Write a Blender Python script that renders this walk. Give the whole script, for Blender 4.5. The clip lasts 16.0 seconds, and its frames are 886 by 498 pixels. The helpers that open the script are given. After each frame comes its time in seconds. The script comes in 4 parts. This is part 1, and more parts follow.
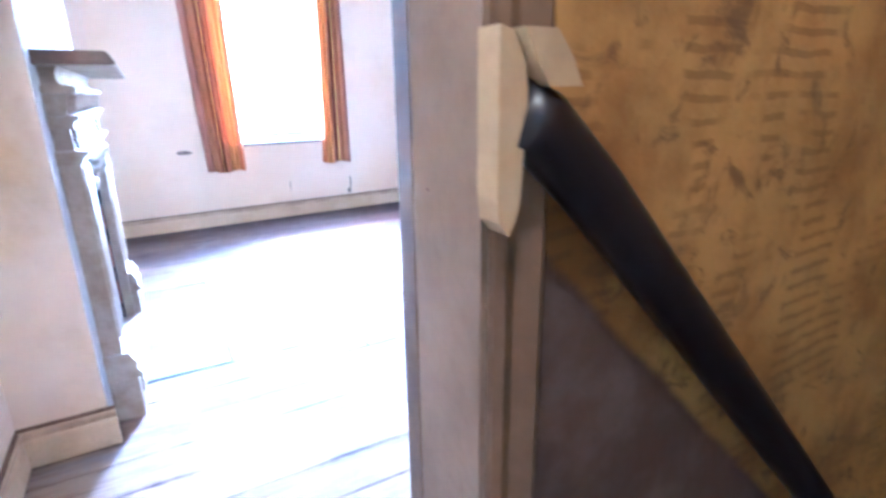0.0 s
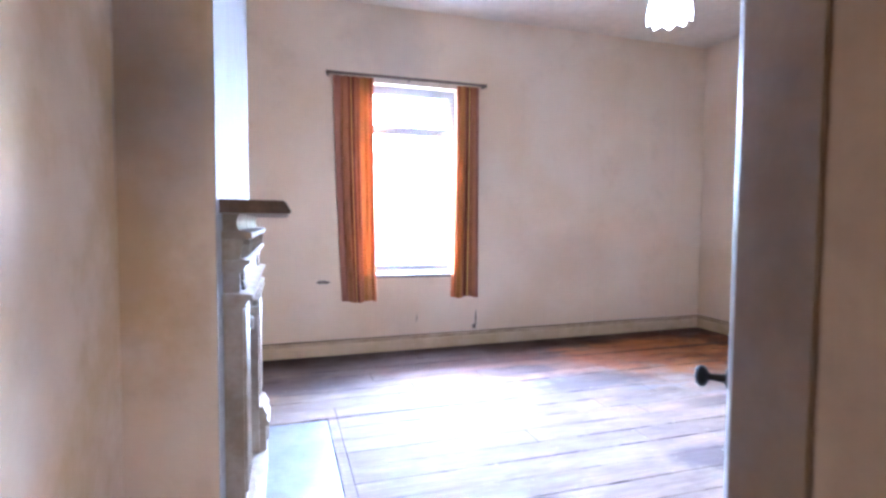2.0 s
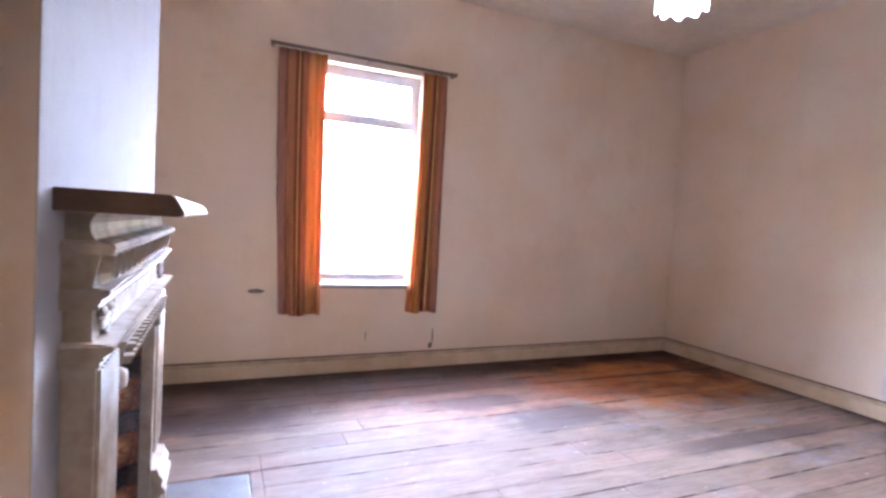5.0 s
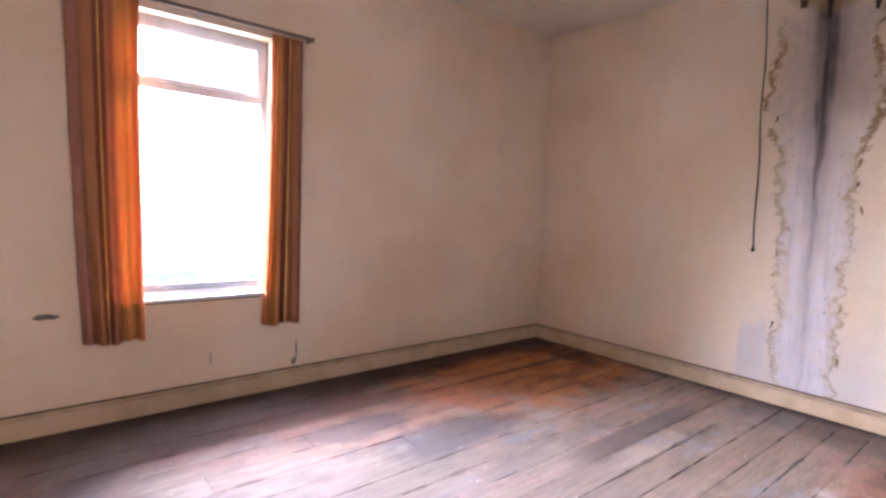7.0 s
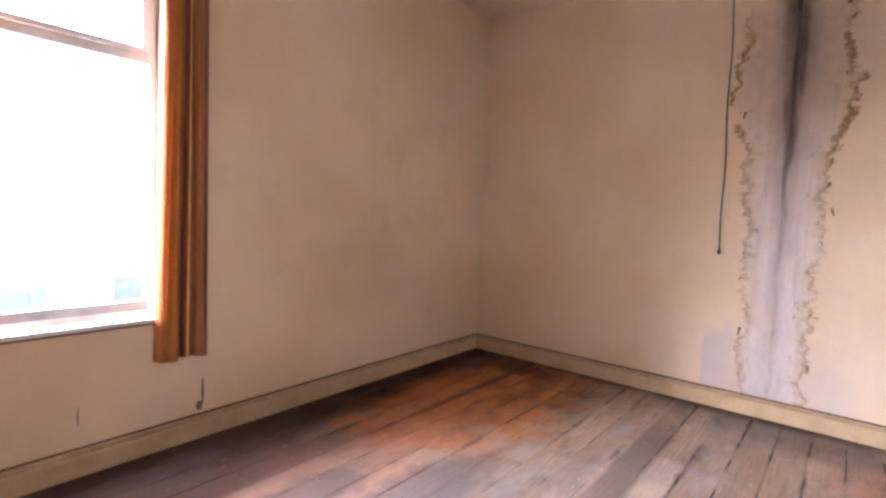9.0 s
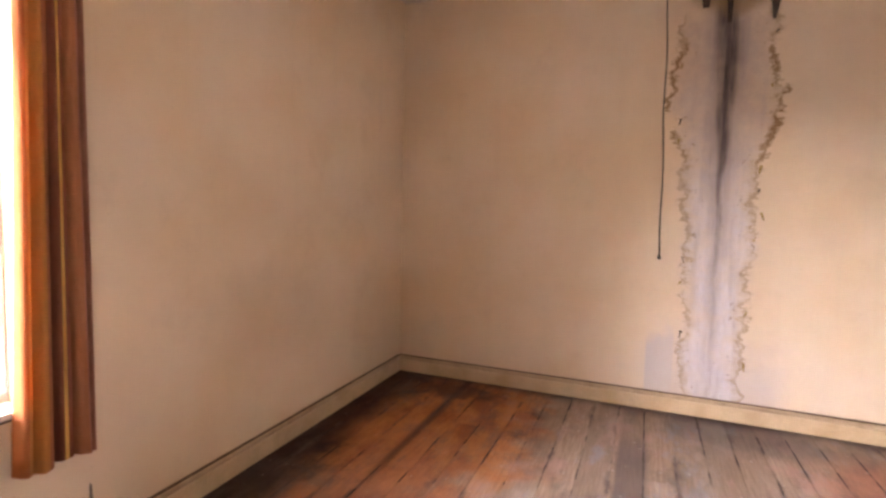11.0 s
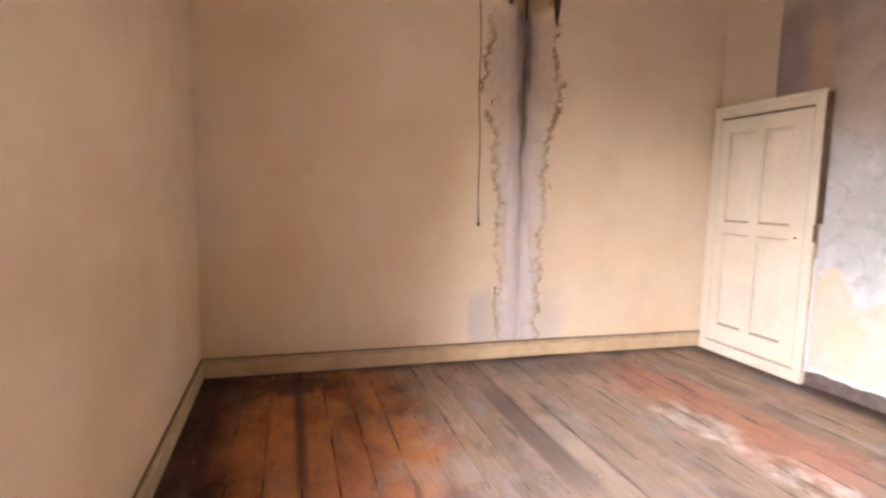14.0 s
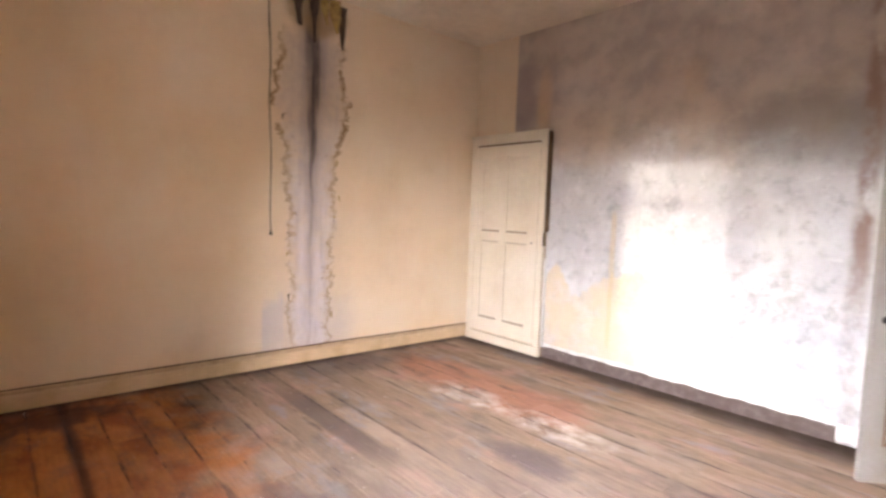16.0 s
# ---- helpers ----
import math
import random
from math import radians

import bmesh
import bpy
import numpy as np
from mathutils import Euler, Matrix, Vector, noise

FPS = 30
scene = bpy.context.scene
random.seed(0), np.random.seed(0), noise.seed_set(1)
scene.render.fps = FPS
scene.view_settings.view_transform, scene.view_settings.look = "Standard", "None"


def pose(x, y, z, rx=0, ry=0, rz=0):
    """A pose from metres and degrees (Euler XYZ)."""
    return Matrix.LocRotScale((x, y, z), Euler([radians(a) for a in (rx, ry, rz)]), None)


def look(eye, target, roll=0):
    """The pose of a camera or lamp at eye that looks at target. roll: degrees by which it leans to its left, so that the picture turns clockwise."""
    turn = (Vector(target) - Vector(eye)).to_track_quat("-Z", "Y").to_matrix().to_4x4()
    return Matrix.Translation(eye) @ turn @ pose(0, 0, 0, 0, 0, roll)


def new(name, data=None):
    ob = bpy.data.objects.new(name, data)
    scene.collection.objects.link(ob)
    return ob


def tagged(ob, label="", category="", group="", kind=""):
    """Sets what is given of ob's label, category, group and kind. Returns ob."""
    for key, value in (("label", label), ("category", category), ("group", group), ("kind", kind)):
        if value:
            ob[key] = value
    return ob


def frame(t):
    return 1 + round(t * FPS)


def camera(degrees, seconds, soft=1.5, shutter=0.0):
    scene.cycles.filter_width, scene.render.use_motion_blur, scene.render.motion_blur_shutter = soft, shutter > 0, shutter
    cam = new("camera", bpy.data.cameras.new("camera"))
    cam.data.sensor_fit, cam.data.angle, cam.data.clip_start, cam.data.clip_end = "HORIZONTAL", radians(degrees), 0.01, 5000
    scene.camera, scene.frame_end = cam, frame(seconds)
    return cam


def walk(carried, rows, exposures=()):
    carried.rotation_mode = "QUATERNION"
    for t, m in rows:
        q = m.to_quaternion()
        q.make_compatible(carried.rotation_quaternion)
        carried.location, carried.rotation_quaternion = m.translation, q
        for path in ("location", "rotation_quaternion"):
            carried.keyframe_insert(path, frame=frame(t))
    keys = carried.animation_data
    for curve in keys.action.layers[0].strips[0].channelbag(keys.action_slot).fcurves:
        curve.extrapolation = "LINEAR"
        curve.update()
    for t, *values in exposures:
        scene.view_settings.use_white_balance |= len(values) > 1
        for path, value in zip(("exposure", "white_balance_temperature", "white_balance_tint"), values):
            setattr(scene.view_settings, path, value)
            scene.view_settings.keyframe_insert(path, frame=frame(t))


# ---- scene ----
cam = camera(81.4, 16.0, soft=2.7, shutter=0.5)
PATH = [
    (0, (0.093, 0.888, 1.17), (1.029, 2.555, 0.584), -0.9),
    (0.5, (0.073, 0.946, 1.193), (0.856, 2.729, 0.737), -0.8),
    (1, (0.051, 1.003, 1.214), (0.732, 2.853, 0.872), -0.8),
    (1.5, (0.024, 1.076, 1.224), (0.655, 2.962, 1.013), 0.2),
    (2, (0.024, 1.154, 1.237), (0.615, 3.063, 1.136), 0.4),
    (2.5, (0.062, 1.256, 1.233), (0.587, 3.184, 1.151), 0.4),
    (3, (0.089, 1.335, 1.243), (0.538, 3.283, 1.167), 1.6),
    (5.5, (0.14, 1.862, 1.305), (1.037, 3.646, 1.188), 2.8),
    (6, (0.187, 1.963, 1.349), (1.185, 3.69, 1.194), 1.7),
    (6.5, (0.232, 2.096, 1.361), (1.364, 3.735, 1.196), 1.6),
    (7, (0.261, 2.302, 1.364), (1.528, 3.843, 1.223), 2.2),
    (7.5, (0.305, 2.482, 1.349), (1.651, 3.957, 1.242), 2.5),
    (8, (0.334, 2.698, 1.355), (1.762, 4.093, 1.241), 2.7),
    (8.5, (0.365, 2.895, 1.352), (1.869, 4.208, 1.234), 2.7),
    (9, (0.422, 3.086, 1.365), (1.986, 4.325, 1.227), 2.5),
    (11.5, (0.54, 4.164, 1.474), (2.456, 4.714, 1.31), 1.2),
    (12, (0.554, 4.419, 1.466), (2.514, 4.771, 1.284), 1.6),
    (12.5, (0.525, 4.701, 1.388), (2.516, 4.834, 1.247), 2.3),
    (13, (0.578, 4.982, 1.476), (2.566, 4.859, 1.294), 1.4),
    (13.5, (0.627, 5.158, 1.445), (2.586, 4.804, 1.252), 0.6),
    (14, (0.658, 5.303, 1.419), (2.562, 4.731, 1.202), 1.1),
    (14.5, (0.624, 5.392, 1.399), (2.467, 4.641, 1.2), 1.6),
    (15, (0.559, 5.47, 1.394), (2.318, 4.533, 1.225), 1.8),
    (15.5, (0.493, 5.546, 1.411), (2.132, 4.411, 1.251), 2.1),
    (16, (0.449, 5.579, 1.415), (1.942, 4.257, 1.265), 2.1),
]
EXPOSURES = [
    (0.0, 6.10, 3850.0, 11.0), (1.0, 5.63, 3950.0, 12.0), (2.0, 5.05, 4450.0, 14.0), (3.0, 4.80, 4750.0, 17.0), (5.5, 4.45, 5200.0, 23.0),
    (7.0, 4.37, 5600.0, 24.0), (9.0, 4.35, 6300.0, 24.0), (12.0, 4.47, 6950.0, 24.0), (14.0, 4.47, 6850.0, 20.0), (16.0, 4.29, 6900.0, 19.0),
]
walk(cam, [(t, look(eye, target, roll)) for t, eye, target, roll in PATH], EXPOSURES)

# ---- light ----
world = bpy.data.worlds.new("sky")
scene.world = world
world.use_nodes = True
wn = world.node_tree.nodes
sky = wn.new("ShaderNodeTexSky")
sky.sky_type, sky.sun_disc = "NISHITA", False
sky.sun_elevation, sky.sun_rotation = radians(12.0), radians(-14.1)
sky.air_density, sky.dust_density = 1.0, 0.0
world.node_tree.links.new(sky.outputs["Color"], wn["Background"].inputs["Color"])
wn["Background"].inputs["Strength"].default_value = 0.11

# low hazy sun through the window, which falls on the wall opposite
SUN_WAY = Vector((1.12, -4.45, -0.56))
sun = new("sun", bpy.data.lights.new("sun", "SUN"))
sun.data.energy, sun.data.angle, sun.data.color = 0.085, radians(1.8), (1.0, 0.93, 0.82)
sun.matrix_world = look((0, 20, 8), Vector((0, 20, 8)) + SUN_WAY)

# area lamp added over the street, standing in for the low bright sky
sky_fill_lamp = new("window_skylight", bpy.data.lights.new("window_skylight", "AREA"))
sky_fill_lamp.data.shape, sky_fill_lamp.data.size, sky_fill_lamp.data.size_y = "RECTANGLE", 16.0, 4.6
sky_fill_lamp.data.energy, sky_fill_lamp.data.color = 1150.0, (0.93, 0.95, 1.0)
sky_fill_lamp.matrix_world = look((0.3, 12.0, 4.95), (0.9, 6.0, 2.2))

# ---- materials ----


class Nodes:
    """Short hand for one node material."""

    def __init__(self, name, roughness=0.6, metallic=0.0, specular=0.5):
        self.mat = bpy.data.materials.new(name)
        self.mat.use_nodes = True
        self.tree = self.mat.node_tree
        self.bsdf = self.tree.nodes["Principled BSDF"]
        self.bsdf.inputs["Roughness"].default_value = roughness
        self.bsdf.inputs["Metallic"].default_value = metallic
        self.bsdf.inputs["Specular IOR Level"].default_value = specular
        self.place = self.tree.nodes.new("ShaderNodeNewGeometry").outputs["Position"]
        self.info = None
        self.axes = None

    def put(self, socket, value):
        if hasattr(value, "is_linked"):
            self.tree.links.new(value, socket)
        elif isinstance(value, tuple) and len(value) == 3 and socket.type == "RGBA":
            socket.default_value = (*value, 1)
        else:
            socket.default_value = value

    def axis(self, i):
        if self.axes is None:
            node = self.tree.nodes.new("ShaderNodeSeparateXYZ")
            self.put(node.inputs[0], self.place)
            self.axes = node.outputs
        return self.axes[i]

    def random(self):
        if self.info is None:
            self.info = self.tree.nodes.new("ShaderNodeObjectInfo")
        return self.info.outputs["Random"]

    def op(self, kind, a, b=0.0, c=0.0, clamp=False):
        node = self.tree.nodes.new("ShaderNodeMath")
        node.operation, node.use_clamp = kind, clamp
        for socket, value in zip(node.inputs, (a, b, c)):
            self.put(socket, value)
        return node.outputs[0]

    def scaled(self, sx, sy, sz, shift=None):
        node = self.tree.nodes.new("ShaderNodeVectorMath")
        node.operation = "MULTIPLY"
        self.put(node.inputs[0], self.place)
        node.inputs[1].default_value = (sx, sy, sz)
        out = node.outputs[0]
        if shift is not None:
            more = self.tree.nodes.new("ShaderNodeVectorMath")
            more.operation = "ADD"
            self.put(more.inputs[0], out)
            self.put(more.inputs[1], shift)
            out = more.outputs[0]
        return out

    def noise(self, scale, detail=4.0, rough=0.55, vector=None, distortion=0.0):
        node = self.tree.nodes.new("ShaderNodeTexNoise")
        self.put(node.inputs["Vector"], self.place if vector is None else vector)
        node.inputs["Scale"].default_value = scale
        node.inputs["Detail"].default_value = detail
        node.inputs["Roughness"].default_value = rough
        node.inputs["Distortion"].default_value = distortion
        return node.outputs["Fac"]

    def span(self, value, low, high, to_low=0.0, to_high=1.0, smooth=True):
        node = self.tree.nodes.new("ShaderNodeMapRange")
        node.interpolation_type = "SMOOTHSTEP" if smooth else "LINEAR"
        for socket, v in zip(node.inputs, (value, low, high, to_low, to_high)):
            self.put(socket, v)
        return node.outputs[0]

    def mix(self, fac, a, b, kind="MIX"):
        node = self.tree.nodes.new("ShaderNodeMix")
        node.data_type, node.blend_type = "RGBA", kind
        self.put(node.inputs[0], fac)
        self.put(node.inputs[6], a)
        self.put(node.inputs[7], b)
        return node.outputs[2]

    def times(self, *values):
        out = values[0]
        for v in values[1:]:
            out = self.op("MULTIPLY", out, v)
        return out

    def near(self, value, centre, half, soft):
        """1 where value lies within half of centre, with a soft edge."""
        gap = self.op("ABSOLUTE", self.op("SUBTRACT", value, centre))
        return self.span(gap, half - soft, half + soft, 1.0, 0.0)

    def spot(self, centre, radii, wobble=0.0, soft=0.35, i=0, j=1):
        """A soft blob round centre in the plane of the axes i and j, with a ragged edge."""
        a = self.op("DIVIDE", self.op("SUBTRACT", self.axis(i), centre[0]), radii[0])
        b = self.op("DIVIDE", self.op("SUBTRACT", self.axis(j), centre[1]), radii[1])
        r = self.op("SQRT", self.op("ADD", self.op("MULTIPLY", a, a), self.op("MULTIPLY", b, b)))
        if wobble:
            r = self.op("ADD", r, self.op("MULTIPLY", self.op("SUBTRACT", self.noise(3.2, 5, 0.62), 0.5), wobble))
        return self.span(r, 1 - soft, 1 + soft, 1.0, 0.0)

    def bump(self, height, strength=0.3, distance=0.004):
        node = self.tree.nodes.new("ShaderNodeBump")
        node.inputs["Strength"].default_value = strength
        node.inputs["Distance"].default_value = distance
        self.put(node.inputs["Height"], height)
        self.tree.links.new(node.outputs["Normal"], self.bsdf.inputs["Normal"])

    def done(self, colour, roughness=None):
        self.put(self.bsdf.inputs["Base Color"], colour)
        if roughness is not None:
            self.put(self.bsdf.inputs["Roughness"], roughness)
        return self.mat


def plain(name, colour, other=None, scale=9.0, roughness=0.6, metallic=0.0, bump=0.15, grain=60.0):
    """A surface of one paint, with blotches, dirt and fine relief."""
    n = Nodes(name, roughness, metallic)
    other = other or tuple(0.72 * c for c in colour)
    worn = n.span(n.noise(scale, 6, 0.6), 0.35, 0.75)
    fine = n.noise(grain, 4, 0.6)
    col = n.mix(worn, colour, other)
    col = n.mix(n.span(fine, 0.3, 0.8, 0.0, 0.25), col, tuple(0.55 * c for c in colour))
    n.bump(fine, bump, 0.003)
    return n.done(col, n.span(worn, 0, 1, roughness, min(1.0, roughness + 0.15)))


CREAM = (0.75, 0.62, 0.475)


def old_paper(n, base=CREAM):
    """Aged cream wall: broad yellowing, faint vertical runs, specks."""
    broad = n.span(n.noise(0.9, 4, 0.6), 0.35, 0.7)
    col = n.mix(broad, base, tuple(b * f for b, f in zip(base, (0.94, 0.885, 0.79))))
    smear = n.span(n.noise(2.4, 6, 0.65), 0.52, 0.78, 0.0, 0.28)
    col = n.mix(smear, col, tuple(b * f for b, f in zip(base, (0.72, 0.66, 0.6))))
    runs = n.span(n.noise(7.0, 3, 0.5, n.scaled(1.0, 1.0, 0.05)), 0.55, 0.8, 0.0, 0.10)
    col = n.mix(runs, col, tuple(b * 0.7 for b in base))
    speck = n.span(n.noise(55.0, 2, 0.5), 0.74, 0.80, 0.0, 0.35)
    col = n.mix(speck, col, tuple(b * 0.45 for b in base))
    return col


def wall_relief(n, strength=0.25):
    lumps = n.op("ADD", n.noise(4.0, 5, 0.6), n.op("MULTIPLY", n.noise(45.0, 3, 0.6), 0.25))
    n.bump(lumps, strength, 0.012)


def mat_wall():
    n = Nodes("old_cream_wall", 0.8, 0, 0.12)
    col = old_paper(n)
    # grubby marks low on the window wall
    low = n.times(n.near(n.axis(1), 5.9, 0.1, 0.02), n.spot((2.95, 0.85), (0.55, 0.28), 1.1, 0.5, 0, 2))
    col = n.mix(n.op("MULTIPLY", low, 0.22), col, (0.44, 0.31, 0.19))
    over = n.times(n.near(n.axis(1), 5.9, 0.1, 0.02), n.spot((1.0, 2.9), (0.35, 0.35), 1.6, 0.5, 0, 2))
    col = n.mix(n.op("MULTIPLY", over, 0.30), col, (0.36, 0.32, 0.30))
    # front of the chimney breast: chalky coat, greyed to hold its glare down
    front = n.times(n.span(n.axis(0), -0.17, -0.163), n.near(n.axis(1), 3.56, 0.80, 0.01), n.near(n.axis(0), -0.1, 0.1, 0.01))
    chalk = n.mix(n.span(n.noise(6, 6, 0.65), 0.45, 0.75, 0, 0.5), (0.32, 0.335, 0.355), (0.25, 0.25, 0.26))
    col = n.mix(front, col, chalk)
    corner = n.times(n.near(n.axis(0), -0.42, 0.24, 0.02), n.near(n.axis(1), 2.1, 0.80, 0.05), n.span(n.noise(1.9, 5, 0.6), 0.40, 0.66))
    col = n.mix(n.op("MULTIPLY", corner, 0.75), col, (0.54, 0.375, 0.18))
    smudge = n.times(n.near(n.axis(1), 2.80, 0.02, 0.005), n.spot((-0.33, 1.56), (0.13, 0.30), 0.8, 0.6, 0, 2))
    col = n.mix(n.op("MULTIPLY", smudge, 0.42), col, (0.30, 0.26, 0.25))
    wall_relief(n)
    return n.done(col)


def mat_damp_wall():
    n = Nodes("damp_cream_wall", 0.75, 0, 0.25)
    col = old_paper(n)
    y, z = n.axis(1), n.axis(2)
    # the damp column: wavering edges, wider at the top
    wave = n.op("MULTIPLY", n.op("SUBTRACT", n.noise(7.5, 7, 0.72, n.scaled(1, 0.4, 1)), 0.5), 0.30)
    yy = n.op("ADD", y, wave)
    half = n.op("ADD", n.span(z, 0.2, 1.8, 0.185, 0.225, smooth=False), n.op("SUBTRACT", n.span(z, 1.80, 2.25, 0.0, 0.105), n.span(z, 2.3, 2.7, 0.0, 0.045)))
    off = n.op("ABSOLUTE", n.op("SUBTRACT", yy, n.span(z, 0.2, 2.9, 3.455, 3.475, smooth=False)))
    gap = n.op("SUBTRACT", off, half)
    below = n.span(z, 2.80, 2.92, 1.0, 0.0)
    inside = n.times(n.span(gap, -0.03, 0.012, 1.0, 0.0), below)
    pale = n.mix(n.span(n.noise(14, 6, 0.7, n.scaled(1, 1, 0.3)), 0.35, 0.7), (0.64, 0.60, 0.63), (0.52, 0.48, 0.50))
    pale = n.mix(n.span(n.noise(38, 4, 0.6), 0.62, 0.74, 0, 0.6), pale, (0.32, 0.26, 0.22))
    rise = n.op("ADD", z, n.op("MULTIPLY", n.op("SUBTRACT", n.noise(3, 5), 0.5), 0.9))
    pale = n.mix(n.span(rise, 1.2, 2.5, 0.0, 0.75), pale, (0.44, 0.33, 0.235))
    pale = n.mix(n.span(n.noise(16, 5, 0.65, n.scaled(1, 1, 0.06)), 0.48, 0.72, 0.0, 0.5), pale, (0.33, 0.29, 0.32))
    # paler square of bare plaster beside the foot of the column
    square = n.times(n.span(y, 2.98, 3.12), n.span(y, 3.70, 3.71), n.span(y, 3.885, 3.90, 1, 0), n.span(n.op("ADD", z, n.op("MULTIPLY", n.noise(5, 4), 0.4)), 0.72, 0.90, 1, 0))
    foot = n.times(n.near(y, 3.44, 0.42, 0.12), n.span(n.op("ADD", z, n.op("MULTIPLY", n.noise(5, 4), 0.5)), 0.45, 1.05, 1, 0))
    col = n.mix(n.op("MULTIPLY", n.op("MAXIMUM", square, n.op("MULTIPLY", foot, 0.8)), 0.75), col, (0.55, 0.51, 0.52))
    halo = n.times(n.span(gap, 0.0, 0.30, 0.40, 0.0), n.noise(6, 5, 0.6))
    col = n.mix(halo, col, (0.48, 0.37, 0.26))
    blend = n.times(n.span(gap, -0.10, 0.05, 1.0, 0.0), below)
    col = n.mix(n.op("MULTIPLY", blend, n.span(n.noise(7, 6, 0.7), 0.3, 0.65, 0.45, 0.95)), col, pale)
    # brown tide lines along the edges, looped and broken
    fine = n.noise(15, 6, 0.72, n.scaled(1, 1, 0.75), 0.8)
    curl_gap = n.op("ADD", gap, n.op("MULTIPLY", n.op("SUBTRACT", fine, 0.5), 0.13))
    broken = n.span(n.noise(4.5, 5, 0.65), 0.36, 0.56)
    tide = n.times(n.near(curl_gap, -0.004, 0.009, 0.009), broken, below)
    col = n.mix(n.op("MULTIPLY", tide, 0.62), col, (0.27, 0.17, 0.075))
    wash = n.times(n.near(curl_gap, -0.015, 0.026, 0.022), broken, below)
    col = n.mix(n.op("MULTIPLY", wash, 0.32), col, (0.34, 0.24, 0.13))
    curls = n.times(n.near(curl_gap, 0.004, 0.020, 0.014), n.span(n.noise(8.0, 5, 0.65), 0.40, 0.52), n.span(z, 1.72, 1.95), n.span(z, 2.62, 2.75, 1.0, 0.0))
    col = n.mix(n.op("MULTIPLY", curls, 0.8), col, (0.23, 0.13, 0.05))
    blots = n.times(n.near(gap, -0.05, 0.04, 0.03), n.span(n.noise(19, 4, 0.6), 0.60, 0.70), below)
    col = n.mix(n.op("MULTIPLY", blots, 0.7), col, (0.25, 0.17, 0.11))
    # soot running down from the hole at the top, fading out below
    drift = n.op("ADD", y, n.op("MULTIPLY", n.op("SUBTRACT", n.noise(2.2, 4, 0.6, n.scaled(1, 0.05, 1)), 0.5), 0.10))
    aside = n.op("ABSOLUTE", n.op("SUBTRACT", drift, 3.465))
    feather = n.span(n.noise(22, 5, 0.7, n.scaled(1, 1, 0.08)), 0.3, 0.7, 0.55, 1.0)
    veil = n.times(n.span(n.op("DIVIDE", aside, n.span(z, 0.6, 2.8, 0.07, 0.19)), 0.0, 1.0, 1.0, 0.0), n.span(z, 0.3, 2.5, 0.20, 0.75), feather)
    col = n.mix(veil, col, (0.17, 0.125, 0.125))
    streak = n.span(n.op("DIVIDE", aside, n.span(z, 1.5, 2.75, 0.022, 0.085)), 0.1, 1.2, 1.0, 0.0)
    streak = n.times(streak, n.span(z, 0.7, 2.3, 0.12, 1.0), feather)
    col = n.mix(n.op("MULTIPLY", streak, 0.93), col, (0.034, 0.026, 0.028))
    top = n.times(n.spot((3.45, 3.06), (0.27, 0.20), 1.2, 0.3, 1, 2), n.span(z, 2.7, 2.85))
    col = n.mix(n.op("MULTIPLY", top, 0.75), col, (0.26, 0.17, 0.085))
    lumps = n.op("ADD", n.noise(4.0, 5, 0.6), n.op("ADD", n.op("MULTIPLY", tide, 0.8), n.op("MULTIPLY", n.noise(30.0, 4, 0.6), 0.35)))
    n.bump(lumps, 0.4, 0.012)
    return n.done(col)


